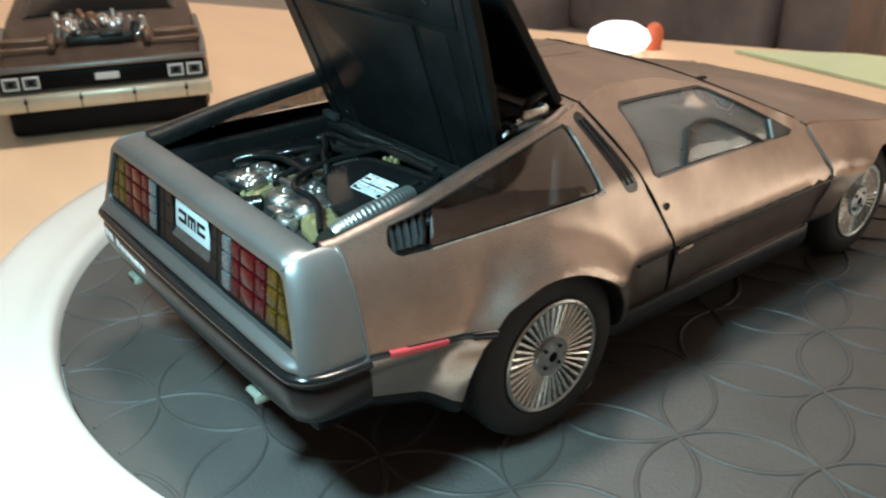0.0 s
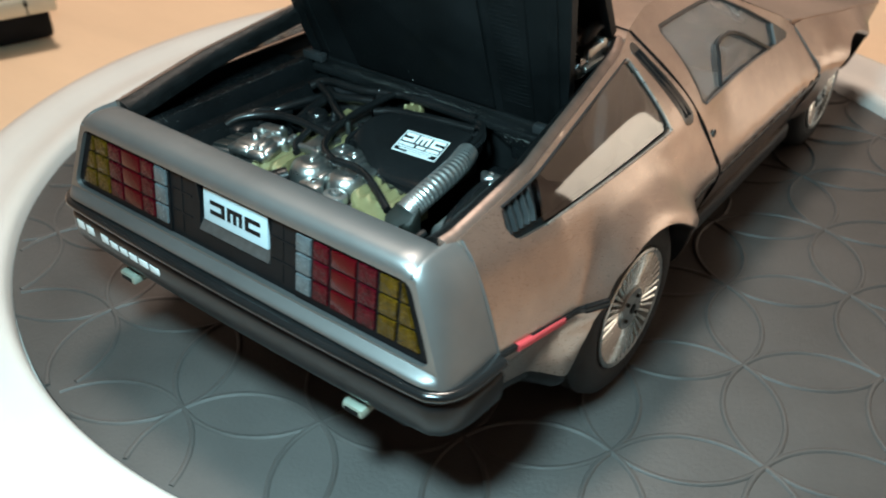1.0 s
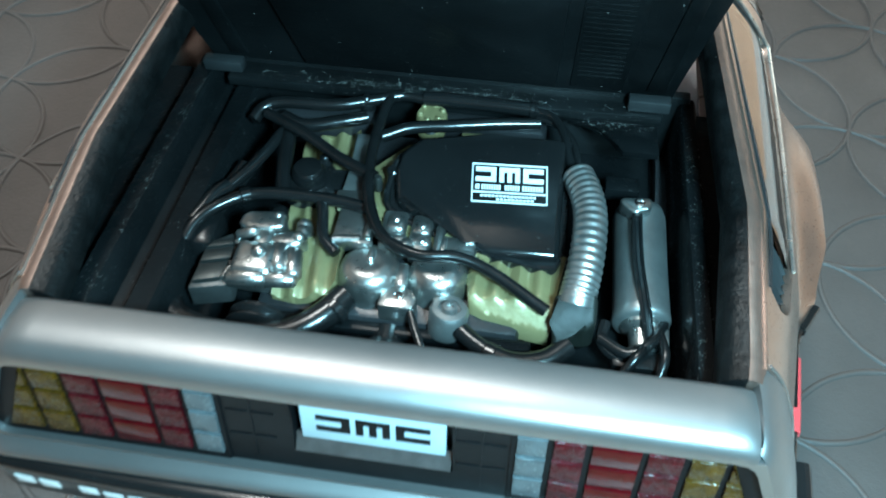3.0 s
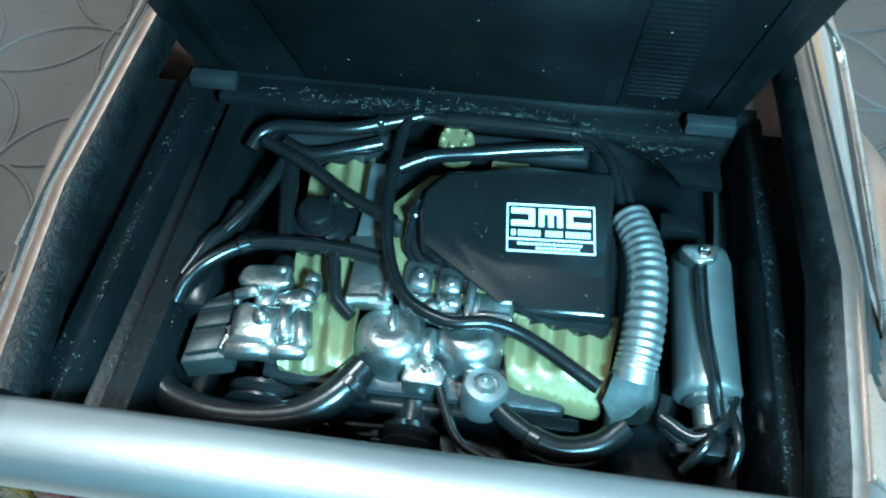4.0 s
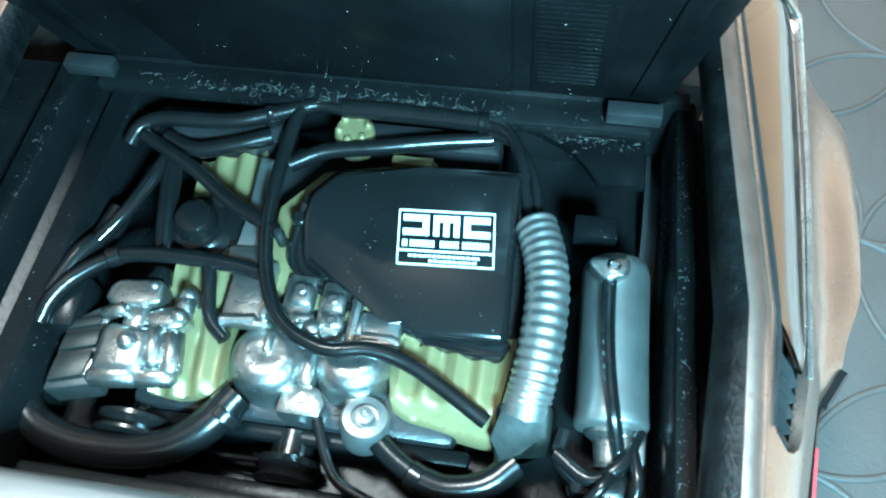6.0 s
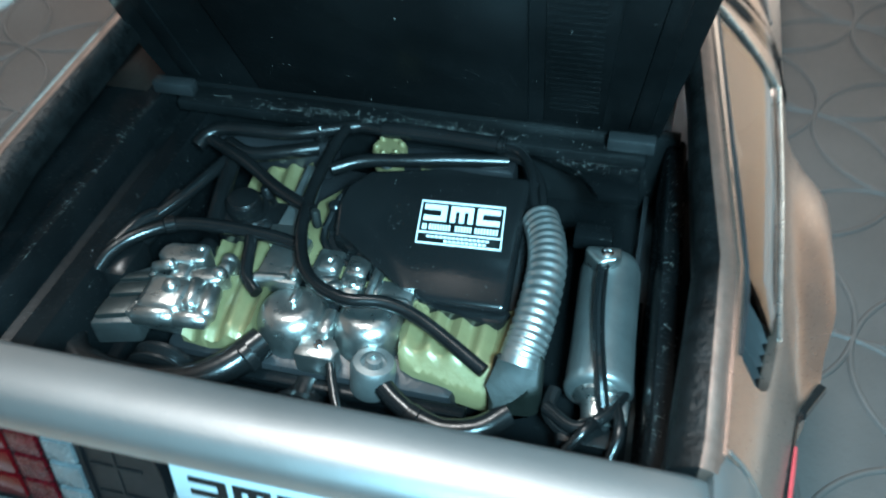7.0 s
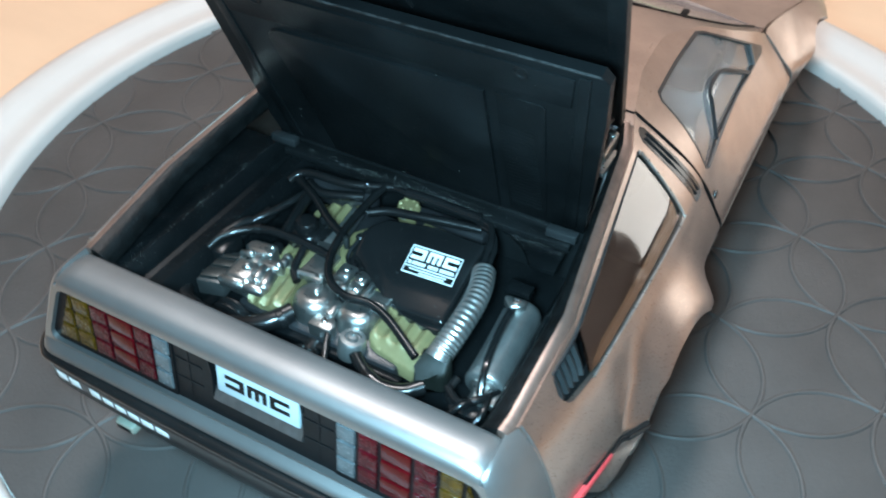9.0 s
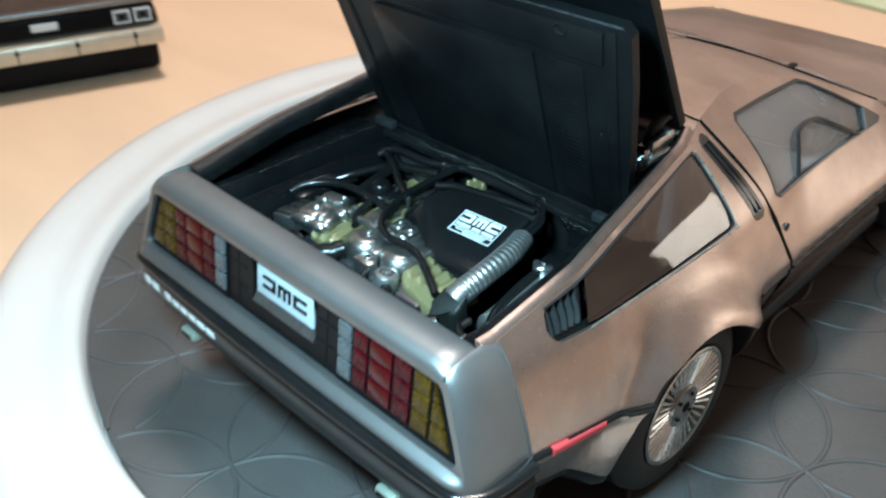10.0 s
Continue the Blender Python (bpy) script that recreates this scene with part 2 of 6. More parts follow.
def sweep(bm, path, ring, up=(0, 0, 1), caps=True, closed=False):
    """Sweeps a section along a path; ring(k, count) gives (side, up) pairs for each stop."""
    path = [Vector(q) for q in path]
    rings, n = [], len(path)
    for k, q in enumerate(path):
        a, b = path[k - 1 if k or closed else 0], path[(k + 1) % n if k < n - 1 or closed else n - 1]
        ahead = (b - a).normalized()
        side = ahead.cross(Vector(up))
        side = side.normalized() if side.length > 1e-4 else Vector((1, 0, 0))
        top = side.cross(ahead)
        rings.append([bm.verts.new(q + side * s + top * u) for s, u in ring(k, n)])
    for a, b in list(zip(rings, rings[1:])) + ([(rings[-1], rings[0])] if closed else []):
        for k in range(len(a)):
            m = (k + 1) % len(a)
            bm.faces.new((a[k], a[m], b[m], b[k]))
    if caps and not closed:
        bm.faces.new(rings[0])
        bm.faces.new(rings[-1][::-1])
    return bm


def circle(r, seg=10, flat=1.0):
    return [(r * math.cos(2 * math.pi * k / seg), flat * r * math.sin(2 * math.pi * k / seg)) for k in range(seg)]


def tube(pts, r, seg=10, n=7, up=(0, 0, 1), bm=None):
    bm = bm or bmesh.new()
    return sweep(bm, smooth(pts, n), lambda k, c: circle(r, seg), up)


def prism(bm, outline, low, high, bevel=0.0, seg=2):
    """An upright block over a plan outline; low and high are numbers or functions of (x, y)."""
    lo = low if callable(low) else lambda x, y: low
    hi = high if callable(high) else lambda x, y: high
    a = [bm.verts.new((x, y, lo(x, y))) for x, y in outline]
    b = [bm.verts.new((x, y, hi(x, y))) for x, y in outline]
    n = len(a)
    bm.faces.new(a[::-1])
    top = bm.faces.new(b)
    sides = [bm.faces.new((a[k], a[(k + 1) % n], b[(k + 1) % n], b[k])) for k in range(n)]
    if bevel:
        edges = list({e for f in (top, *sides) for e in f.edges if any(v in b for v in e.verts)})
        bmesh.ops.bevel(bm, geom=edges, offset=bevel, segments=seg, profile=0.5, affect="EDGES")
    return bm


def inside(p, poly):
    x, y = p
    odd = False
    for (x0, y0), (x1, y1) in zip(poly, poly[1:] + poly[:1]):
        if (y0 > y) != (y1 > y) and x < (x1 - x0) * (y - y0) / (y1 - y0) + x0:
            odd = not odd
    return odd


def dense(poly, step):
    out = []
    for a, b in zip(poly, poly[1:] + poly[:1]):
        n = max(1, round(math.dist(a, b) / step))
        out += [(a[0] + (b[0] - a[0]) * k / n, a[1] + (b[1] - a[1]) * k / n) for k in range(n)]
    return out


def patch(outline, holes, place, step=0.04):
    """A curved sheet: a flat outline with holes, filled with triangles and set in space by place(u, v)."""
    from mathutils.geometry import delaunay_2d_cdt
    loops = [dense(list(q), step) for q in (outline, *holes)]
    pts, edges = [], []
    for q in loops:
        s = len(pts)
        pts += q
        edges += [(s + k, s + (k + 1) % len(q)) for k in range(len(q))]
    rim = np.array(pts)
    lo, hi = rim.min(0), rim.max(0)
    for i, u in enumerate(np.arange(lo[0] + step / 2, hi[0], step)):
        for v in np.arange(lo[1] + step / 2 + (i % 2) * step / 2, hi[1], step):
            if inside((u, v), loops[0]) and not any(inside((u, v), q) for q in loops[1:]):
                if ((rim - (u, v)) ** 2).sum(1).min() > (0.45 * step) ** 2:
                    pts.append((u, v))
    vs, _, fs, *_ = delaunay_2d_cdt([Vector(p) for p in pts], edges, [], 0, 1e-6)
    bm = bmesh.new()
    made = [bm.verts.new(place(v.x, v.y)) for v in vs]
    for f in fs:
        c = (sum(vs[k].x for k in f) / len(f), sum(vs[k].y for k in f) / len(f))
        if inside(c, loops[0]) and not any(inside(c, q) for q in loops[1:]):
            bm.faces.new([made[k] for k in f])
    bmesh.ops.delete(bm, geom=[v for v in bm.verts if not v.link_faces], context="VERTS")
    return bm


def mirror(bm):
    for v in bm.verts:
        v.co.x = -v.co.x
    bmesh.ops.reverse_faces(bm, faces=bm.faces)
    return bm


def arc(c, r, a0, a1, n=20):
    return [(c[0] + r * math.cos(radians(a0 + (a1 - a0) * k / n)), c[1] + r * math.sin(radians(a0 + (a1 - a0) * k / n))) for k in range(n + 1)]


# ---- the room ----
TABLE_Z = -0.45
FLOOR_Z = TABLE_Z - 13.3
single("floor", boxes(((-9.5, -4, FLOOR_Z - 0.5), (73, 72, 1), 0)), FLOOR, (-9.5, -4, FLOOR_Z), "dark brown floor of a dim living room", "floor", "structure")
single("ceiling", boxes(((-9.5, -4, 32.5), (73, 72, 1), 0)), CEILING, (-9.5, -4, 32), "light brown ceiling of the living room", "ceiling", "structure")
for nm, c, size, m, look_ in (("wall_north", (-9.5, 32.5, 9), (73, 1, 46), PALE_WALL, "pale beige"), ("wall_south", (-9.5, -40.5, 9), (73, 1, 46), WALL, "light brown"),
                              ("wall_east", (27.5, -4, 9), (1, 74, 46), WALL, "light brown"), ("wall_west", (-46.5, -4, 9), (1, 74, 46), PALE_WALL, "pale beige")):
    single(nm, boxes((c, size, 0)), m, c, look_ + " painted living-room wall in dim light", "wall", "structure")

table = thing("table", (-3.4, 0, FLOOR_Z), "large pale wooden table top with warm grain", "table")
TURN = Matrix.Rotation(radians(27.9), 3, "Z")
MID = Vector((-3.4, -0.03, 0))
bm = bmesh.new()
box(bm, MID + Vector((0, 0, TABLE_Z - 0.3)), (32, 14, 0.6), 0.10, TURN)
part("tabletop", bm, TABLE, table)
for sx_, sy_ in ((-1, -1), (1, -1), (1, 1), (-1, 1)):
    bm = bmesh.new()
    box(bm, MID + TURN @ Vector((sx_ * 14, sy_ * 5.8, 0)) + Vector((0, 0, (FLOOR_Z + TABLE_Z - 0.6) / 2)), (1, 1, TABLE_Z - 0.6 - FLOOR_Z), 0.05, TURN)
    part("leg", bm, TABLE, table)


def sofa(at, turn):
    t = thing("sofa", at, "dark brown leather sofa beside the dim wall", "sofa")
    x, y, z = at

    def blk(name, c, size, bev):
        bm = bmesh.new()
        box(bm, (0, 0, 0), size, bev, seg=4)
        bmesh.ops.transform(bm, matrix=Matrix.Translation(at) @ Matrix.Rotation(radians(turn), 4, "Z") @ Matrix.Translation(c), verts=bm.verts)
        part(name, bm, SOFA, t)
    blk("base", (0, 0, 3.6), (34, 15, 4.5), 0.8)
    for k in (-1, 0, 1):
        blk("seat_cushion", (k * 9, -1.5, 7.0), (8.8, 11, 2.6), 1.0)
        blk("back_cushion", (k * 9, 5.0, 11.2), (8.8, 3.2, 7.5), 1.2)
    for k in (-1, 1):
        blk("armrest", (k * 15.5, 0, 7.5), (3.4, 15, 5.5), 1.4)
    for k in (-1, 1):
        for j in (-1, 1):
            blk("foot", (k * 15, j * 6, 0.68), (1, 1, 1.36), 0.1)


sofa((-9, 22, FLOOR_Z), 6)

single("place_mat", prism(bmesh.new(), [(-3.30, 7.40), (2.40, 6.90), (3.30, 10.2), (-2.20, 8.30)], TABLE_Z + 0.004, TABLE_Z + 0.05, 0.015), GREEN_CLOTH, (-0.2, 8.2, TABLE_Z),
       "pale green cloth mat lying along the table edge", "place mat")

G = Vector((-4.19, 6.29, TABLE_Z))
globe = thing("globe_lamp", G, "small glowing white globe lamp on the table", "lamp")
part("globe", lathe(bmesh.new(), [(0, 0.04), (0.20, 0.05), (0.33, 0.10), (0.38, 0.19), (0.34, 0.29), (0.22, 0.36), (0, 0.39)], G, seg=32), GLOBE, globe)
part("foot", lathe(bmesh.new(), [(0, 0), (0.18, 0), (0.19, 0.02), (0.16, 0.05), (0, 0.05)], G, seg=32), WHITE_RIM, globe)
J = Vector((-4.09, 6.83, TABLE_Z))
single("orange_jar", lathe(bmesh.new(), [(0, 0), (0.09, 0), (0.11, 0.08), (0.11, 0.22), (0.08, 0.29), (0.04, 0.32), (0, 0.32)], J, seg=24), ORANGE, J, "orange plastic jar standing beside the globe lamp", "jar")

post = boxes(((-3.2, 10.6, (FLOOR_Z + 2.0) / 2), (0.55, 0.55, 2.0 - FLOOR_Z), 0.08))
single("wooden_post", post, TABLE_BROWN, (-3.2, 10.6, FLOOR_Z), "brown wooden post standing behind the table", "post")

# floor lamp beyond the table's corner, mirrored in the car's windows
F = Vector((14.7, 19.6, FLOOR_Z))
floor_lamp = thing("floor_lamp", F, "floor lamp with a glowing cream shade standing beyond the table", "lamp")
part("base", lathe(bmesh.new(), [(0, 0), (2.4, 0), (2.5, 0.1), (2.45, 0.3), (0.6, 0.5), (0, 0.5)], F, seg=40), TABLE_BROWN, floor_lamp)
part("pole", rod(bmesh.new(), F + Vector((0, 0, 0.4)), F + Vector((0, 0, 19.6)), 0.22, seg=16, bevel=0.05), TABLE_BROWN, floor_lamp)
part("shade", lathe(bmesh.new(), [(3.4, 13.0), (3.42, 13.05), (2.5, 21.0), (2.47, 21.0), (2.47, 20.9), (3.36, 13.05)], F, seg=56, closed=True), SHADE, floor_lamp, "glowing cream fabric shade", 60)
for k in range(3):
    a = 2.1 * k
    part("shade_arm", rod(bmesh.new(), F + Vector((0, 0, 19.5)), F + Vector((2.48 * math.cos(a), 2.48 * math.sin(a), 20.5)), 0.06, seg=8), TABLE_BROWN, floor_lamp)

# ---- turntable ----
TC = Vector((-0.26, 1.035, 0))
MAT_R = 2.43
turntable = thing("turntable", (TC.x, TC.y, TABLE_Z), "round white plastic turntable with a dark rubber mat", "turntable")
bm = lathe(bmesh.new(), [(2.40, -0.06), (2.435, -0.05), (2.445, 0.03), (2.462, 0.057), (2.49, 0.070), (2.53, 0.068), (2.58, 0.058), (2.62, 0.056), (2.66, 0.066),
                         (2.71, 0.090), (2.77, 0.106), (2.84, 0.095), (2.90, 0.04), (2.935, -0.05), (2.95, -0.2), (2.95, -0.40), (2.92, TABLE_Z), (2.4, TABLE_Z)],
           TC, seg=160, closed=True)
part("rim", bm, WHITE_RIM, turntable, "glossy white rounded rim", sharp=60)
bm = lathe(bmesh.new(), [(0, 0), (MAT_R - 0.02, 0), (MAT_R, -0.008), (MAT_R, -0.05), (0, -0.05)], TC, seg=128)
mat_disc = part("mat", bm, MAT, turntable, "dark grey rubber mat with moulded interlaced circles")
P, NODE, ANG = 0.525, Vector((1.106, -0.313)), radians(29.7)
EX, EY = Vector((math.cos(ANG), math.sin(ANG))), Vector((-math.sin(ANG), math.cos(ANG)))
LINE = [(-0.0115, -0.002), (-0.008, 0.0065), (0.0, 0.0082), (0.008, 0.0065), (0.0115, -0.002)]
for i in range(-9, 8):
    for j in range(-5, 12):
        c = NODE + EX * P * (i + 0.5) + EY * P * (j + 0.5)
        pts = []
        runs = []
        for k in range(73):
            a = 2 * math.pi * k / 72
            q = Vector((c.x + P * 0.7071 * math.cos(a), c.y + P * 0.7071 * math.sin(a), 0))
            if (q - TC).length < MAT_R - 0.006:
                pts.append(q)
            elif pts:
                runs.append(pts)
                pts = []
        runs.append(pts)
        runs = [r for r in runs if len(r) > 3]
        if runs:
            bm = bmesh.new()
            for r in runs:
                sweep(bm, r, lambda k, n: LINE)
            part("moulded_ring", bm, MAT, mat_disc, sharp=70)

# ---- the car's shape ----
ZK = [0.20, 0.30, 0.40, 0.50, 0.575, 0.60, 0.64, 0.77, 0.90, 0.93, 1.0, 1.07, 1.14, 1.22]
XK = [0.79, 0.838, 0.878, 0.910, 0.933, 0.953, 0.957, 0.922, 0.878, 0.864, 0.812, 0.752, 0.690, 0.615]
REAR_ARCH, FRONT_ARCH = (-0.005, 0.300), (2.413, 0.32)
ARCH_R, FRONT_ARCH_R = 0.43, 0.355
ARCH_LINE = [(-0.404, 0.343), (-0.396, 0.44), (-0.362, 0.54), (-0.306, 0.624), (-0.235, 0.688), (-0.15, 0.724), (-0.06, 0.737), (0.05, 0.727), (0.16, 0.690), (0.28, 0.612), (0.37, 0.50), (0.412, 0.39), (0.42, 0.31)]


def lerp(v, xs, ys):
    return float(np.interp(v, xs, ys))


def soft_x(z):
    return sum(lerp(z + d, ZK, XK) * w for d, w in ((-0.03, 0.25), (0, 0.5), (0.03, 0.25)))


def side(y, z):
    """Half width of the body at y and z."""
    x = lerp(z, ZK, XK) if 0.55 < z < 0.66 else soft_x(z)
    x -= 0.05 * max(0.0, (-0.40 - y) / 0.35)
    if z > 0.62:  # the waist tapers forwards, the roof more than the waist
        k = min(1.0, max(0.0, (z - 1.02) / 0.15))
        x -= lerp(y, [0.30, 0.55, 0.72, 0.92, 1.5, 1.72, 1.95, 3.3], [0.0, 0.012, 0.026, 0.058, 0.086, 0.094, 0.135, 0.135]) * min(1.0, (z - 0.62) / 0.24) * (1 - k)
        x -= 0.17 * (z - 0.88) / 0.26 * min(1.1, max(0.0, y - 0.3)) * k
    if y > 2.2:
        x -= 0.07 * ((y - 2.2) / 1.0) ** 2
    if z > 0.3:
        for c, r in ((REAR_ARCH, ARCH_R), (FRONT_ARCH, FRONT_ARCH_R)):
            d = max(0.0, math.dist((y, z), c) - r)
            swell = (0.094 if c == REAR_ARCH else 0.050) * math.exp(-(d / 0.092) ** 2)
            if c == REAR_ARCH:  # behind the wheel the flare is a flat facet
                k = min(1.0, max(0.0, (-0.16 - y) / 0.16))
                swell += k * k * (3 - 2 * k) * (lerp(z, [0.35, 0.62], [0.092, 0.062]) * max(0.0, 1 - d / 0.08) - swell)
            x += swell * min(1, (z - 0.3) / 0.04)
    return x


TY = [-0.95, -0.76, -0.2, 0.47, 0.70, 1.05, 1.31, 1.85, 2.05, 2.6, 3.25]
TZ = [1.003, 1.005, 1.095, 1.195, 1.205, 1.170, 1.105, 0.860, 0.822, 0.74, 0.60]


def top(y):
    return lerp(y, TY, TZ)


def on_side(off=0.0):
    return lambda y, z: (side(y, z) + off, y, z)


car = thing("model_car", (0, 1.1, 0), "silver-grey metal model sports car, engine lid open, on the turntable", "model car")


def both(name, make, material, label="", solid=0.0, sharp=38, parent=None):
    """A part on the right side and its twin on the left."""
    made = []
    for flip in (False, True):
        bm = make()
        made.append(part(name, mirror(bm) if flip else bm, material, parent or car, label, sharp, solid))
    return made


WINDOW = [(-0.598, 0.972), (-0.593, 0.953), (-0.580, 0.938), (-0.562, 0.930), (0.33, 0.915), (0.362, 0.928), (0.335, 1.133), (0.31, 1.147), (-0.565, 1.019), (-0.582, 1.008)]
DOOR_WINDOW = [(0.668, 0.905), (0.694, 0.888), (1.48, 0.845), (1.705, 0.836), (1.737, 0.848), (1.29, 1.095), (1.24, 1.112), (0.695, 1.148), (0.668, 1.134)]
quarter_line = ([(-0.752, 0.655), (-0.762, 0.470), (-0.589, 0.415), (-0.48, 0.379)] + [(p.x, p.y) for p in smooth([(y, z, 0) for y, z in ARCH_LINE], 4)]
                + [(0.44, 0.30), (0.84, 0.30), (0.81, 0.38), (0.715, 0.60), (0.60, 0.88), (0.462, 1.192)]
                + [(y, top(y) - 0.004) for y in (0.3, 0.1, -0.1, -0.3, -0.5, -0.762)])
both("quarter_panel", lambda: patch(quarter_line, [WINDOW], on_side(), 0.024), STEEL, "brushed silver rear quarter panel with flared arch", 0.02)
door_line = ([(0.478, 1.192), (0.616, 0.88), (0.731, 0.60), (0.826, 0.38), (0.856, 0.30), (1.93, 0.30), (1.93, 0.60), (1.885, 0.832)]
             + [(y, top(y) - 0.0005) for y in (1.7, 1.5, 1.31, 1.18, 1.05, 0.9, 0.7, 0.55)])
doors = both("door", lambda: patch(door_line, [DOOR_WINDOW], on_side(), 0.05), STEEL, "brushed silver gullwing door, shut", 0.02)
fender_line = ([(1.946, 0.30), (FRONT_ARCH[0] - FRONT_ARCH_R, 0.30)] + arc(FRONT_ARCH, FRONT_ARCH_R, 180, 0, 22)[0:]
               + [(2.80, 0.30), (3.22, 0.34), (3.24, 0.60)] + [(y, top(y) - 0.004) for y in (3.0, 2.8, 2.6, 2.4, 2.2, 2.05)] + [(1.90, 0.832), (1.946, 0.60)])
both("front_fender", lambda: patch(fender_line, [], on_side(), 0.05), STEEL, "brushed silver front fender", 0.02)


def inset(poly, d):
    """Moves an outline inwards by d."""
    n = len(poly)
    area = sum(a[0] * b[1] - b[0] * a[1] for a, b in zip(poly, poly[1:] + poly[:1]))
    s = 1 if area > 0 else -1
    out = []
    for k in range(n):
        p0, p1, p2 = Vector(poly[k - 1]), Vector(poly[k]), Vector(poly[(k + 1) % n])
        e1, e2 = (p1 - p0).normalized(), (p2 - p1).normalized()
        n1, n2 = Vector((-e1.y, e1.x)) * s, Vector((-e2.y, e2.x)) * s
        m = (n1 + n2) / max(0.35, 1 + n1.dot(n2))
        out.append(tuple(p1 + m * d))
    return out


def trim(outline, width, off, step=0.05):
    return patch(outline, [inset(outline, width)], on_side(off), step)


# crease strip, window frames, glass, vents
GLASS_LINE = [(-0.462, 0.930), (0.33, 0.915), (0.362, 0.928), (0.335, 1.133), (0.31, 1.147), (-0.40, 1.041)]
BRIGHT_TRIM = shader("bright_window_trim", (0.46, 0.45, 0.43), 0.3, 0.9, 0.3, 300, 0.15)
both("window_trim", lambda: tube([(side(y, z) + 0.001, y, z) for y, z in ((-0.455, 0.929), (-0.05, 0.921), (0.325, 0.913), (0.358, 0.930), (0.348, 1.03), (0.335, 1.134), (0.318, 1.147))], 0.0052, 6, 5, (1, 0, 0)), BRIGHT_TRIM, "thin bright metal window trim")
both("window_gasket", lambda: tube([(side(y, z) + 0.001, y, z) for y, z in ((0.315, 1.149), (-0.05, 1.096), (-0.40, 1.044), (-0.575, 1.018))], 0.0045, 6, 5, (1, 0, 0)), BLACK_CLEAN, "black window gasket")



def bulge(y, z):
    """A slightly domed pane."""
    u, v = (y + 0.06) / 0.42, (z - 1.02) / 0.11
    return (side(y, z) - 0.012 + 0.010 * max(0.0, 1 - 0.5 * u * u - 0.5 * v * v), y, z)


both("quarter_window", lambda: patch(inset(GLASS_LINE, 0.006), [], bulge, 0.035), GLASS, "smoked quarter window", 0.006)
VENT_LINE = [(-0.598, 0.972), (-0.593, 0.953), (-0.580, 0.938), (-0.562, 0.930), (-0.462, 0.930), (-0.40, 1.041), (-0.565, 1.019), (-0.582, 1.008)]
vents = both("air_vent", lambda: patch(inset(VENT_LINE, 0.005), [], on_side(-0.030), 0.05), BLACK_CLEAN, "black louvred air vent", 0.006)
for flip, vent in enumerate(vents):
    for k in range(5):
        y0, y1 = -0.578 + 0.026 * k, -0.562 + 0.031 * k
        zt = lerp(y1, [-0.575, -0.40], [1.013, 1.037]) - 0.006
        bm = bmesh.new()
        sweep(bm, [(side(a, z) - 0.020, a, z) for a, z in ((y0, 0.94), ((y0 + y1) / 2, 0.97), (y1, zt))],
              lambda k, n: [(-0.008, -0.008), (0.008, -0.008), (0.008, 0.004), (-0.008, 0.008)], up=(1, 0, 0))
        part("slat", mirror(bm) if flip else bm, HINGE_GREY, vent)
PILLAR = [(0.384, 1.146), (0.392, 1.160), (0.410, 1.168), (0.432, 1.168), (0.447, 1.156), (0.502, 1.035), (0.556, 0.910), (0.557, 0.892), (0.545, 0.876), (0.510, 0.876), (0.490, 0.884), (0.478, 0.902), (0.428, 1.03)]
strips = both("pillar_vent", lambda: patch(PILLAR, [], on_side(0.002), 0.04), GLOSS, "black pillar vent strip", 0.012)
for flip, st in enumerate(strips):
    for d in (0.012, -0.016):
        bm = bmesh.new()
        sweep(bm, [(side(y + d, z) + 0.005, y + d, z) for y, z in ((0.425, 1.145), (0.46, 1.055), (0.517, 0.91))], lambda k, n: circle(0.0045, 6), up=(1, 0, 0))
        part("vent_rib", mirror(bm) if flip else bm, GREY_PLASTIC, st)
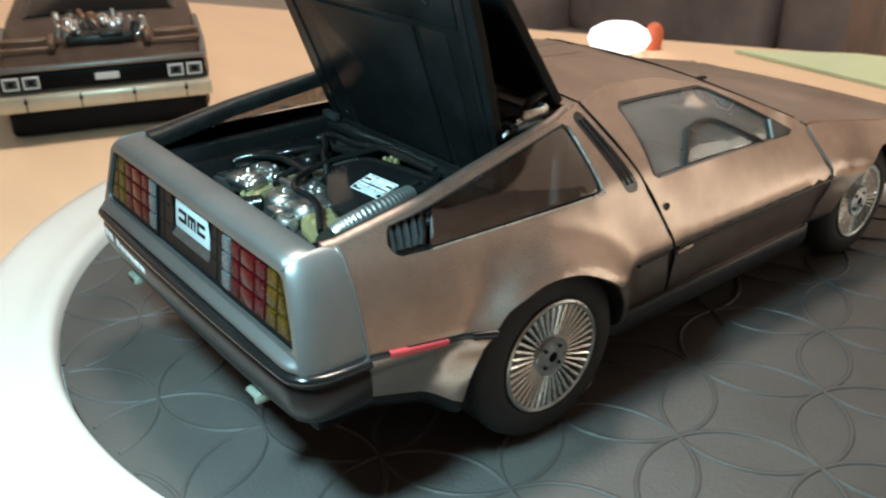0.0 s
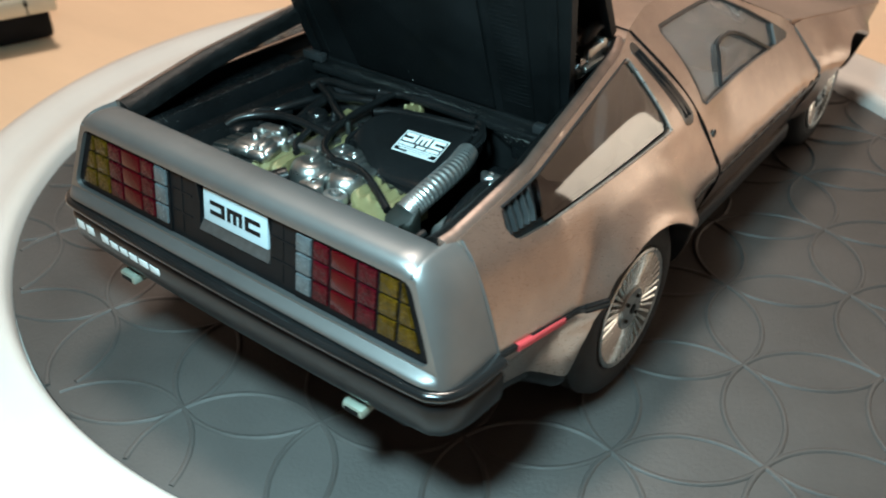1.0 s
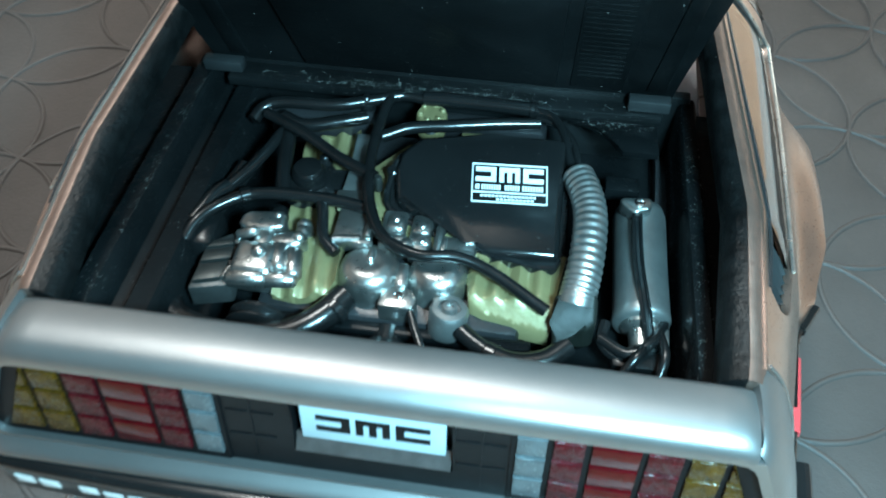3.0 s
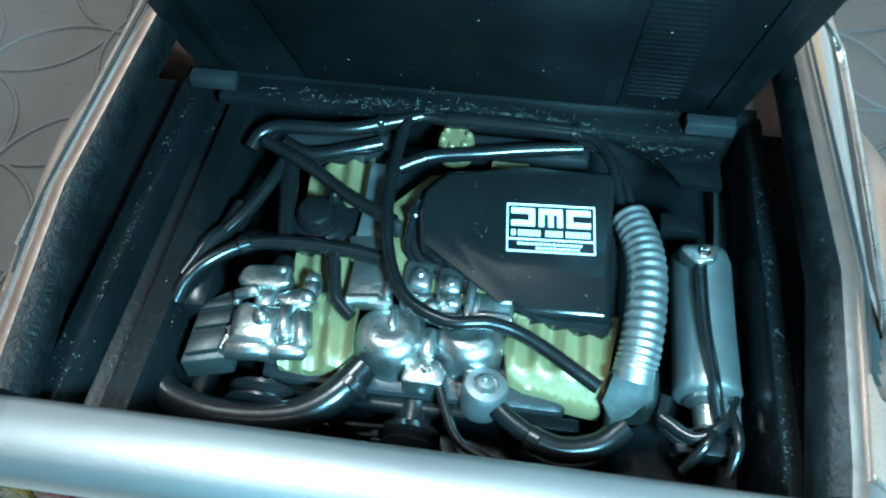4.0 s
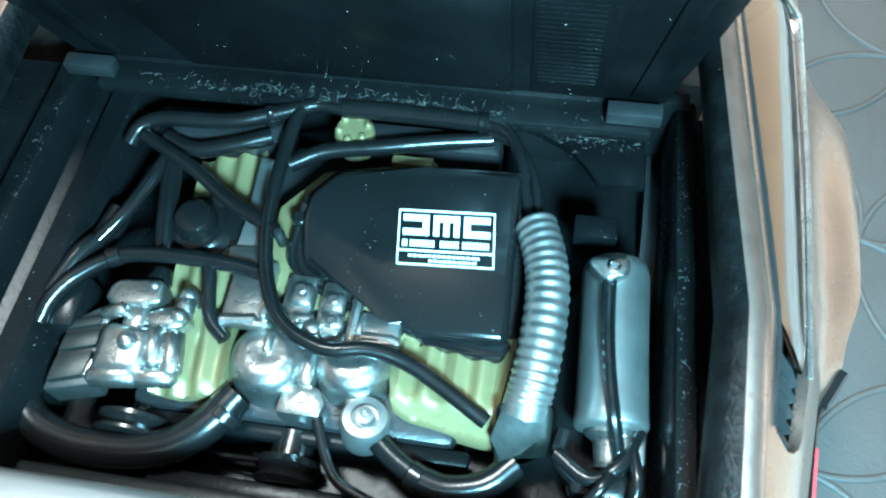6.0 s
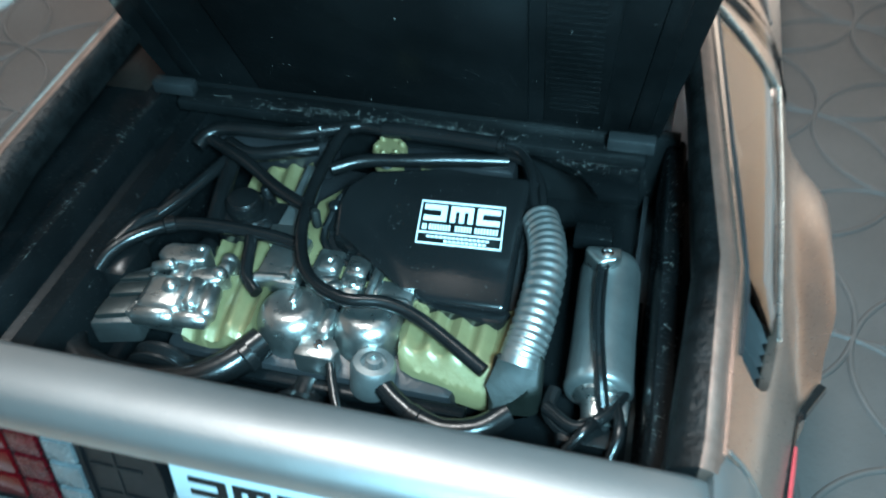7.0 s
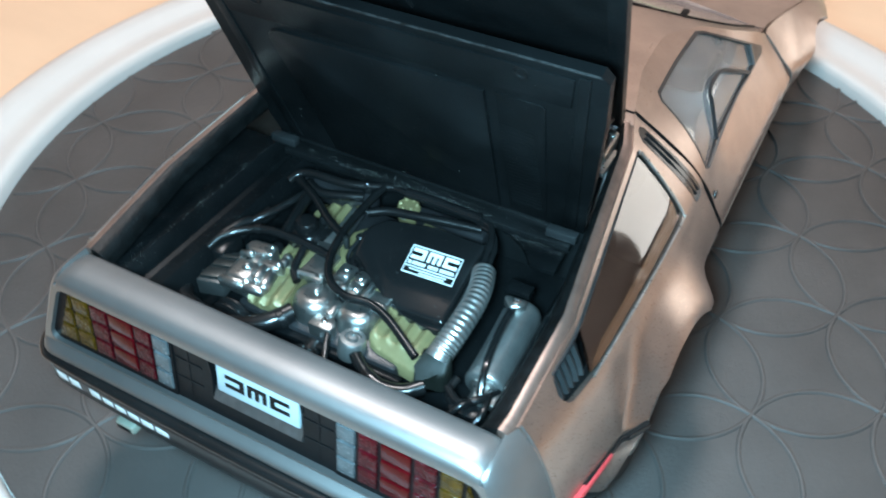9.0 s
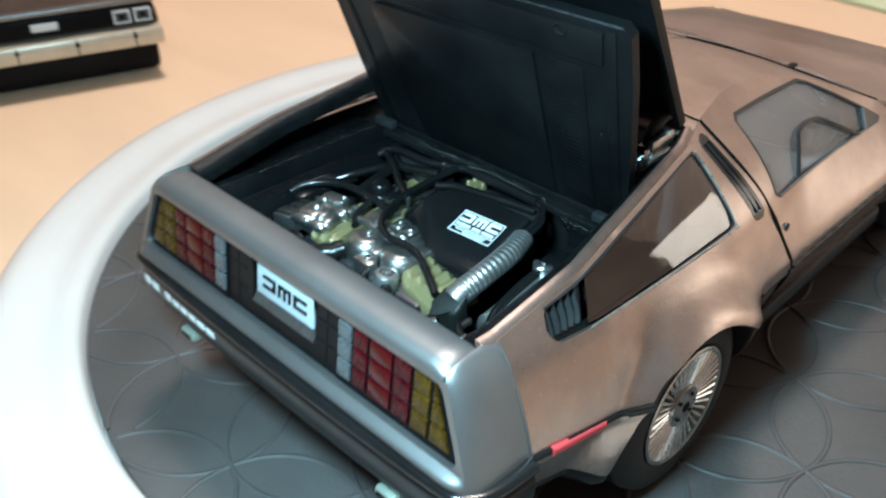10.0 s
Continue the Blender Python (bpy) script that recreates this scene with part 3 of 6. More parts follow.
for flip, door in enumerate(doors):
    fl = (lambda b: mirror(b)) if flip else (lambda b: b)
    glass = part("window_glass", fl(patch(inset(DOOR_WINDOW, 0.006), [], on_side(-0.010), 0.07)), CLEAR, door, "clear door window", solid=0.006)
    glass.visible_shadow = False
    part("window_frame", fl(trim(inset(DOOR_WINDOW, -0.002), 0.008, 0.002)), BLACK_CLEAN, door, "black window seal", solid=0.010)
    bm = bmesh.new()
    sweep(bm, smooth([(side(y, z) + 0.002, y, z) for y, z in ((0.902, 0.872), (0.975, 0.970), (1.025, 1.006), (1.175, 1.003), (1.32, 0.936), (1.485, 0.850))], 5),
          lambda k, n: circle(0.009, 6), up=(1, 0, 0))
    part("drop_window_frame", fl(bm), BLACK_CLEAN, door, "black frame of the small drop window")
    bm = bmesh.new()
    rod(bm, (side(0.704, 0.772) - 0.004, 0.704, 0.772), (side(0.704, 0.772) + 0.006, 0.704, 0.772), 0.018, seg=14, bevel=0.003)
    part("lock", fl(bm), DARK_ALLOY, door, "round key lock")
    bm = boxes(((side(0.80, 0.55) + 0.004, 0.83, 0.548), (0.012, 0.10, 0.022), 0.004))
    part("door_handle", fl(bm), STEEL, door, "small silver door pull")
    part("corner_plate", fl(patch([(1.585, 0.846), (1.705, 0.841), (1.715, 0.853), (1.595, 0.918)], [], on_side(0.003), 0.05)), BLACK_CLEAN, door, "black corner plate at the front of the window", solid=0.012)
    part("window_divider", fl(tube([(side(y, z) - 0.002, y, z) for y, z in ((1.573, 0.844), (1.582, 0.926))], 0.009, 6, 3, (1, 0, 0))), STEEL_REAR, door, "pale upright bar of the window")
    part("window_sill", fl(tube([(side(y, z) + 0.001, y, z) for y, z in ((0.70, 0.889), (1.2, 0.861), (1.57, 0.842))], 0.006, 6, 4, (1, 0, 0))), STEEL_REAR, door, "pale sill below the window")
    part("door_edge", fl(tube([(side(y, z) + 0.001, y, z) for y, z in ((1.925, 0.32), (1.926, 0.60), (1.905, 0.72), (1.884, 0.825))], 0.006, 6, 4, (1, 0, 0))), STEEL_REAR, door, "bright bare edge of the door")


both("door_gap", lambda: tube([(side(y, z) - 0.002, y, z) for y, z in ((0.470, 1.188), (0.535, 1.035), (0.608, 0.88), (0.668, 0.735), (0.723, 0.60), (0.818, 0.38), (0.848, 0.31))], 0.0075, 6, 4, (1, 0, 0)), PRINT, "black gap behind the door")


def strip(y0, y1, z0, z1, h, off, n=14):
    bm = bmesh.new()
    pts = [(y0 + (y1 - y0) * k / n, z0 + (z1 - z0) * k / n) for k in range(n + 1)]
    return sweep(bm, [(side(y, z) + off, y, z) for y, z in pts], lambda k, m: [(-h, -0.010), (h, -0.010), (h, 0.006), (h * 0.6, 0.010), (-h * 0.6, 0.010), (-h, 0.006)], up=(1, 0, 0))


both("rub_strip", lambda: strip(0.50, 0.695, 0.588, 0.590, 0.010, 0.0), BLACK_CLEAN, "dark recessed side strip")
both("door_strip", lambda: strip(0.75, 1.92, 0.590, 0.592, 0.010, 0.0), BLACK_CLEAN, "dark recessed side strip")
both("rear_strip", lambda: strip(-0.755, -0.372, 0.650, 0.617, 0.011, 0.0), GLOSS, "black strip behind the wheel")
both("strip_end", lambda: strip(-0.378, -0.303, 0.617, 0.618, 0.014, 0.003, 8), GLOSS, "black block at the end of the strip")
both("side_marker", lambda: strip(-0.686, -0.471, 0.6436, 0.6233, 0.012, 0.005), MARKER, "red side marker")

# wheel arch linings
both("wheel_arch_lining", lambda: patch([(REAR_ARCH[0] - 0.47, 0.24)] + arc(REAR_ARCH, 0.46, 176, 4, 14) + [(REAR_ARCH[0] + 0.47, 0.24)], [],
                                        lambda y, z: (0.60, y, z), 0.1), BLACK_CLEAN, "black wheel arch lining", 0.01)


def arch_wall(a):
    bm = bmesh.new()
    inner = [bm.verts.new((0.60, y, z)) for y, z in a]
    outer = [bm.verts.new((side(y, z) - 0.006, y, z)) for y, z in a]
    for k in range(len(a) - 1):
        bm.faces.new((inner[k], inner[k + 1], outer[k + 1], outer[k]))
    return bm


both("arch_inner", lambda: arch_wall([(p.x, p.y) for p in smooth([(y, z, 0) for y, z in ARCH_LINE], 3)]), BLACK_CLEAN, "black inside of the arch", 0.006)
both("arch_inner", lambda: arch_wall(arc(FRONT_ARCH, FRONT_ARCH_R + 0.002, 185, -5, 24)), BLACK_CLEAN, "black inside of the arch", 0.006)
bm = boxes(((0, 1.15, 0.28), (1.18, 3.9, 0.22), 0.03), ((0, 1.25, 0.25), (1.70, 1.50, 0.14), 0.03))
part("underbody", bm, BLACK_CLEAN, car, "black underbody")
both("sill", lambda: boxes(((0.84, 1.20, 0.27), (0.06, 1.50, 0.09), 0.02)), BLACK_CLEAN, "black lower sill")


def skirt():
    """The black lower edge between the bumper and the wheel."""
    bm = bmesh.new()
    rings = []
    for y in np.linspace(-0.775, -0.402, 12):
        z = lerp(y, [-0.77, -0.589, -0.48, -0.404], [0.472, 0.415, 0.379, 0.343]) + 0.008
        x = side(y, z) - 0.010
        rings.append([bm.verts.new(p) for p in ((x - 0.10, y, z), (x, y, z), (x + 0.002, y, z - 0.03), (x - 0.008, y, z - 0.055), (x - 0.024, y, z - 0.074), (x - 0.10, y, z - 0.074))])
    for a, b in zip(rings, rings[1:]):
        for k in range(6):
            bm.faces.new((a[k], a[(k + 1) % 6], b[(k + 1) % 6], b[k]))
    bm.faces.new(rings[0])
    bm.faces.new(rings[-1])
    return bm


both("lower_skirt", skirt, GREY_PLASTIC, "black lower skirt behind the wheel")


# roof, windscreen, bonnet
def deck(x_edge, lift):
    return lambda u, y: (u * x_edge(y), y, top(y) + lift(y) * (1 - u * u))


roof_edge = lambda y: side(y, top(y) - 0.0005) + 0.0005
ROOF_LIFT = lambda y: lerp(y, [0.9, 1.25], [0.03, 0.05])
SCREEN = [(0.20, 1.17), (0.5, 1.245), (0.8, 1.355), (0.9, 1.58), (0.945, 1.86)]
part("roof_panel", patch([(-0.185, 0.40), (0.185, 0.40), (0.185, 1.166), (-0.185, 1.166)], [], deck(roof_edge, ROOF_LIFT), 0.07), STEEL, car, "brushed silver roof centre strip", solid=0.02)
both("roof_side", lambda: patch([(0.20, 0.40), (1.0, 0.40), (1.0, 1.86)] + SCREEN[::-1], [], deck(roof_edge, ROOF_LIFT), 0.06), STEEL, "brushed silver roof side above the door", 0.02)
part("windscreen", patch([(u - 0.004, y + 0.012) for u, y in SCREEN] + [(0.5, 1.935), (0, 1.98), (-0.5, 1.935)] + [(0.004 - u, y + 0.012) for u, y in SCREEN[::-1]], [],
                         deck(roof_edge, ROOF_LIFT), 0.07), shader("windscreen_plastic", (0.30, 0.26, 0.25), 0.16, 0.35, 0.05, coat=0.6), car, "dark sloping windscreen", solid=0.01)
both("screen_gap", lambda: tube([(u * roof_edge(y), y, top(y) + ROOF_LIFT(y) * (1 - u * u) - 0.001) for u, y in ((u, y + 0.006) for u, y in SCREEN)], 0.008, 6, 5, (0, 0, 1)), PRINT, "dark gap round the windscreen")
both("door_hinge_slot", lambda: boxes(((0.8 * roof_edge(1.36), 1.36, top(1.36) + 0.05 * 0.36), (0.03, 0.12, 0.012), 0.004)), PRINT, "small dark hinge slot")
part("bonnet", patch([(-1, 1.90), (-0.9, 1.87), (0, 2.0), (0.9, 1.87), (1, 1.90), (1, 3.22), (-1, 3.22)], [], deck(roof_edge, lambda y: 0.02), 0.08), STEEL, car, "brushed silver bonnet", solid=0.02)
part("front_bumper", boxes(((0, 3.22, 0.47), (1.66, 0.10, 0.28), 0.03)), GREY_PLASTIC, car, "grey front bumper")


both("roof_seam", lambda: tube([(u * roof_edge(0.458), 0.458, top(0.458) + 0.03 * (1 - u * u) + 0.0005) for u in (1.0, 0.8, 0.6, 0.4, 0.2)], 0.0045, 6, 3, (0, 1, 0)), PRINT, "dark seam across the roof")


# sloping rails beside the engine bay
def rail_in(y):
    return 0.036 + 0.030 * min(1, max(0, -y / 0.76))


def rail():
    bm = bmesh.new()
    rings = []
    for k in range(25):
        y = -0.800 + 1.205 * k / 24
        z = top(y)
        x = side(y, z - 0.004)
        d = 0.036
        rings.append([bm.verts.new(p) for p in ((x + 0.001, y, z - 0.014), (x - 0.008, y, z - 0.004), (x - 0.018, y, z + 0.003), (x - 0.028, y, z + 0.006),
                                                (x - d, y, z + 0.006), (x - d, y, z - 0.03), (x - d + 0.006, y, z - 0.032), (x - 0.012, y, z - 0.03))])
    for a, b in zip(rings, rings[1:]):
        for k in range(8):
            bm.faces.new((a[k], a[(k + 1) % 8], b[(k + 1) % 8], b[k]))
    bm.faces.new(rings[0])
    bm.faces.new(rings[-1])
    return bm


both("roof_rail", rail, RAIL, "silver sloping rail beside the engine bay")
def rail_lip():
    """The rounded inner edge of the rail, down into the bay."""
    bm = bmesh.new()
    rings = []
    for k in range(25):
        y = -0.798 + 1.195 * k / 24
        z, x = top(y), side(y, top(y) - 0.004) - 0.036
        w = rail_in(y) - 0.012
        rings.append([bm.verts.new(p) for p in ((x, y, z + 0.0035), (x - w * 0.45, y, z - 0.002), (x - w * 0.85, y, z - 0.014), (x - w, y, z - 0.032), (x - w, y, z - 0.065), (x - w + 0.008, y, z - 0.065), (x, y, z - 0.03))])
    for a, b in zip(rings, rings[1:]):
        for k in range(7):
            bm.faces.new((a[k], a[(k + 1) % 7], b[(k + 1) % 7], b[k]))
    bm.faces.new(rings[0])
    bm.faces.new(rings[-1])
    return bm


LIP_BLACK = shader("worn_black_paint", (0.0036, 0.0038, 0.0039), 0.38, 0.1, 0.6, 420, 0.4, 1500, dust=0.3, spec=0.2)
both("rail_lip", rail_lip, LIP_BLACK, "worn black inner edge of the rail", 0, 70)
both("rail_seal", lambda: sweep(bmesh.new(), [(side(y, top(y) - 0.004) - rail_in(y) - 0.004, y, top(y) - 0.05) for y in np.linspace(-0.75, 0.36, 18)],
                                lambda k, n: circle(0.013, 8)), BLACK, "black seal under the rail")

# ---- tail ----
def rear_y(z):
    return -0.945 - 0.04 * (0.965 - z) / 0.275


def edge_x(z):
    return lerp(z, [0.45, 0.655, 0.965, 1.0], [0.875, 0.876, 0.752, 0.735])


bm = bmesh.new()
prof = [(-0.800, 0.93), (-0.800, 0.984), (-0.806, 0.993), (-0.818, 0.999), (-0.87, 1.006), (-0.908, 1.003), (-0.932, 0.993), (-0.944, 0.978), (-0.947, 0.962), (-0.93, 0.955), (-0.83, 0.985), (-0.82, 0.93)]
rings = []
for k in range(23):
    u = math.sin(math.pi / 2 * (-1 + 2 * k / 22))
    end = max(0.0, abs(u) - 0.95) / 0.05
    rings.append([bm.verts.new((u * (lerp(y, [-0.95, -0.77], [0.738, 0.738])), y, z - 0.012 * end * end)) for y, z in prof])
for a, b in zip(rings, rings[1:]):
    for k in range(len(prof)):
        m = (k + 1) % len(prof)
        bm.faces.new((a[k], a[m], b[m], b[k]))
bm.faces.new(rings[0])
bm.faces.new(rings[-1])
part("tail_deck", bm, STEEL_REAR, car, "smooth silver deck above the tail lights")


def corner():
    """The tail's wrap-round corner, rounded over at its upper edge."""
    bm = bmesh.new()
    rings = []
    for i in range(19):
        t = i / 18
        head = 1.003 - 0.026 * max(0.0, (t - 0.45) / 0.55) ** 3
        ring = []
        for v in (0, 0.2, 0.4, 0.6, 0.75, 0.85, 0.90, 0.93, 0.955, 0.975, 0.99, 1.0):
            z = 0.645 + v * (head - 0.645)
            h = min(1.0, max(0.0, (v - 0.88) / 0.12))
            r = 0.022 * (1 - math.sqrt(1 - h * h)) * (1 - 0.6 * t)
            xs, xe = side(-0.757, z), edge_x(z)
            ye = rear_y(z)
            ring.append(bm.verts.new((xe + (xs - xe) * (1 - t ** 4.5) - r, -0.757 + (ye + 0.757) * (1 - (1 - t) ** 1.15) + r * t, z)))
        rings.append(ring)
    for a, b in zip(rings, rings[1:]):
        for k in range(len(a) - 1):
            bm.faces.new((a[k], a[k + 1], b[k + 1], b[k]))
    return bm


both("tail_seam", lambda: tube([(side(-0.754, z) + 0.001, -0.754, z) for z in (0.65, 0.75, 0.85, 0.95, 0.998)], 0.0042, 6, 3, (1, 0, 0)), STEEL_REAR, "bright edge of the seam")
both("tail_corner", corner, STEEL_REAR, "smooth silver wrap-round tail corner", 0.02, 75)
HALF = [(0.780, 0.712), (0.800, 0.715), (0.813, 0.724), (0.818, 0.738), (0.812, 0.760), (0.746, 0.924), (0.737, 0.938), (0.722, 0.948), (0.700, 0.951)]
OPEN = HALF + [(-x, z) for x, z in HALF[::-1]]
FRAME = [(-edge_x(0.704), 0.704), (edge_x(0.704), 0.704), (edge_x(0.80), 0.80), (edge_x(0.962), 0.962), (-edge_x(0.962), 0.962), (-edge_x(0.80), 0.80)]


def on_rear(off=0.0):
    return lambda x, z: (x, rear_y(z) - off, z)


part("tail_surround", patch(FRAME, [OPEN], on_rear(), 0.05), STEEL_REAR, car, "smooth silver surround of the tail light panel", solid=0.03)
LIP = [(0.709, -0.004), (0.705, 0.0), (0.700, 0.007), (0.695, 0.017), (0.689, 0.026), (0.682, 0.031), (0.675, 0.031), (0.670, 0.026), (0.667, 0.018), (0.667, -0.02), (0.709, -0.02)]
bm = bmesh.new()
rings = []
for k in range(41):
    u = math.sin(math.pi / 2 * (-1 + 2 * k / 40))
    e = max(0.0, (abs(u) - 0.90) / 0.10)
    rings.append([bm.verts.new((u * (edge_x(z) - 0.001), rear_y(z) - (d * (1 - e ** 3) if d > 0 else d), z)) for z, d in LIP])
for a, b in zip(rings, rings[1:]):
    for k in range(len(LIP)):
        m = (k + 1) % len(LIP)
        bm.faces.new((a[k], a[m], b[m], b[k]))
bm.faces.new(rings[0])
bm.faces.new(rings[-1])
part("tail_lip", bm, STEEL_REAR, car, "smooth silver lip below the tail lights", sharp=60)
bm = patch(inset(OPEN, -0.012), [[(-0.150, 0.768), (0.180, 0.768), (0.176, 0.942), (-0.146, 0.942)]], on_rear(-0.022), 0.06)
part("tail_panel", bm, DEAD_BLACK, car, "black panel between the tail lights", solid=0.02)


def slab(bm, quad, off, depth, bev=0.0):
    """A plate on the sloping tail plane: corners (x, z), its face at off, with that depth."""
    a = [bm.verts.new((x, rear_y(z) - off, z)) for x, z in quad]
    b = [bm.verts.new((x, rear_y(z) - off + depth, z)) for x, z in quad]
    n = len(a)
    face = bm.faces.new(a)
    bm.faces.new(b[::-1])
    for k in range(n):
        bm.faces.new((a[k], b[k], b[(k + 1) % n], a[(k + 1) % n]))
    if bev:
        bmesh.ops.bevel(bm, geom=list(face.edges), offset=bev, segments=2, profile=0.5, affect="EDGES")
    return bm


ROWS = [(0.931, 0.878), (0.868, 0.809), (0.799, 0.741)]
COLS = [(0.302, 0.360, WHITE_LENS), (0.372, 0.432, RED), (0.444, 0.536, SMOOTH_RED), (0.548, 0.614, RED), (0.627, 0.690, AMBER), (0.703, 0.80, AMBER)]
for s in (1, -1):
    bm = slab(bmesh.new(), [(s * 0.292, 0.713), (s * 0.785, 0.713)] + [(s * x, z) for x, z in HALF[1:]] + [(s * 0.292, 0.950)], -0.016, 0.02)
    light = part("tail_light", bm, PRINT, car, "tail light with red, amber and clear ribbed cells")
    for z1, z0 in ROWS:
        for x0, x1, m in COLS:
            def out(z):
                return min(x1, lerp(z, [0.72, 0.95], [0.788, 0.698]))
            quad = [(s * x0, z0), (s * out(z0), z0), (s * out(z1), z1), (s * x0, z1)]
            part("lens", slab(bmesh.new(), quad, -0.007, 0.010, 0.004), m, light)
plate = part("plate_recess", boxes(((0.015, -0.902, 0.855), (0.36, 0.01, 0.21), 0)), DEAD_BLACK, car, "black number plate recess")
bm = bmesh.new()
for x in (-0.150, 0.180):
    box(bm, (x, -0.922, 0.855), (0.006, 0.030, 0.17), 0)
part("recess_side", bm, DEAD_BLACK, plate)
bm = slab(bmesh.new(), [(-0.130, 0.815), (0.164, 0.815), (0.164, 0.926), (-0.130, 0.926)], -0.024, 0.012, 0.002)
card = part("plate_card", bm, CARD, plate, "white plate card with a dark blocky emblem")


def emblem(block):
    """Three heavy blocks with notches; block(u0, u1, v0, v1) draws a bar in a 12 by 3 field."""
    for u0, u1, v0, v1 in ((0, 3.6, 2.1, 3), (0, 3.6, 0, 0.9), (2.7, 3.6, 0.9, 2.1), (4.2, 7.8, 2.1, 3), (4.2, 5.0, 0, 2.1), (5.6, 6.4, 0, 2.1), (7.0, 7.8, 0, 2.1),
                           (8.4, 12, 2.1, 3), (8.4, 12, 0, 0.9), (8.4, 9.3, 0.9, 2.1)):
        block(u0, u1, v0, v1)


blocks = []
emblem(lambda *q: blocks.append(q))
for lot in (blocks[:3], blocks[3:7], blocks[7:]):
    bm = bmesh.new()
    for u0, u1, v0, v1 in lot:
        slab(bm, [(-0.098 + u * 0.0193, 0.846 + v * 0.016) for u, v in ((u0, v0), (u1, v0), (u1, v1), (u0, v1))], -0.0225, 0.002)
    part("printed_emblem", bm, PRINT, card)
bm = bmesh.new()
pts = [(-0.146, -0.930, 0.813), (0.176, -0.930, 0.813), (0.176, -0.956, 0.776), (-0.146, -0.956, 0.776)]
vs = [bm.verts.new(p) for p in pts] + [bm.verts.new((x, y + 0.02, z - 0.02)) for x, y, z in pts]
bm.faces.new(vs[:4])
bm.faces.new(vs[4:][::-1])
for k in range(4):
    bm.faces.new((vs[k], vs[4 + k], vs[4 + (k + 1) % 4], vs[(k + 1) % 4]))
part("plate_ledge", bm, shader("dull_steel_ledge", (0.20, 0.20, 0.20), 0.35, 0.9, 0.2, 400, 0.1), plate, "dull grey ledge under the plate")
for x0, x1 in ((-0.285, -0.185), (0.185, 0.285)):
    bm = bmesh.new()
    for z in (0.80, 0.875):
        slab(bm, [(x0, z - 0.003), (x1, z - 0.003), (x1, z + 0.003), (x0, z + 0.003)], -0.019, 0.01)
    xm = (x0 + x1) / 2
    slab(bm, [(xm - 0.003, 0.73), (xm + 0.003, 0.73), (xm + 0.003, 0.94), (xm - 0.003, 0.94)], -0.0195, 0.01)
    part("panel_rib", bm, DEAD_BLACK, car)

# bumper: wraps round the tail
plan = [(0.912, -0.765), (0.910, -0.82), (0.902, -0.90), (0.884, -0.955), (0.848, -0.990), (0.78, -1.004), (0.40, -1.016), (0, -1.02)]
plan = plan + [(-x, y) for x, y in plan[-2::-1]]
loop = [(p.x, p.y, 0) for p in smooth([(x, y, 0) for x, y in plan], 4)]


def wrap(profile):
    return sweep(bmesh.new(), loop, lambda k, n: [(-s, u) for s, u in profile])


part("bumper_lip", wrap([(-0.03, 0.664), (0.012, 0.666), (0.024, 0.663), (0.031, 0.655), (0.032, 0.646), (0.027, 0.637), (0.016, 0.632), (-0.03, 0.632)]), GLOSS, car, "glossy black bumper lip", 50)
bumper = part("bumper", wrap([(-0.04, 0.630), (0.002, 0.629), (0.012, 0.624), (0.008, 0.614), (0.014, 0.606), (0.018, 0.595), (0.018, 0.540), (0.014, 0.515), (0.006, 0.492), (-0.008, 0.476), (-0.03, 0.468), (-0.10, 0.468), (-0.10, 0.60)]),
              GREY_PLASTIC, car, "dark grey rear bumper", 50)
for x0, x1, h in ((-0.81, -0.762, 0.036), (-0.750, -0.702, 0.036), (-0.655, -0.610, 0.036), (-0.598, -0.552, 0.028), (-0.540, -0.496, 0.028), (-0.484, -0.438, 0.028), (-0.426, -0.376, 0.028), (-0.364, -0.312, 0.028)):
    x = (x0 + x1) / 2
    y = lerp(-abs(x), [-0.845, -0.78, -0.40, 0], [-0.990, -1.004, -1.016, -1.02]) - 0.0175
    part("emblem_bar", boxes(((x, y, 0.555 + h / 2), (x1 - x0, 0.005, h), 0.001)), WHITE_PRINT, bumper, "white painted bar")
both("exhaust_tip", lambda: boxes(((0.555, -0.965, 0.432), (0.084, 0.12, 0.040), 0.012)), shader("pale_green_silver", (0.24, 0.265, 0.22), 0.4, 0.4), "flat pale silver exhaust tip")
both("exhaust_bore", lambda: boxes(((0.555, -1.0245, 0.432), (0.058, 0.006, 0.018), 0.002)), PRINT, "dark exhaust opening")
part("rear_valance", boxes(((0, -0.88, 0.46), (1.50, 0.16, 0.12), 0.03)), BLACK_CLEAN, car, "black rear valance")


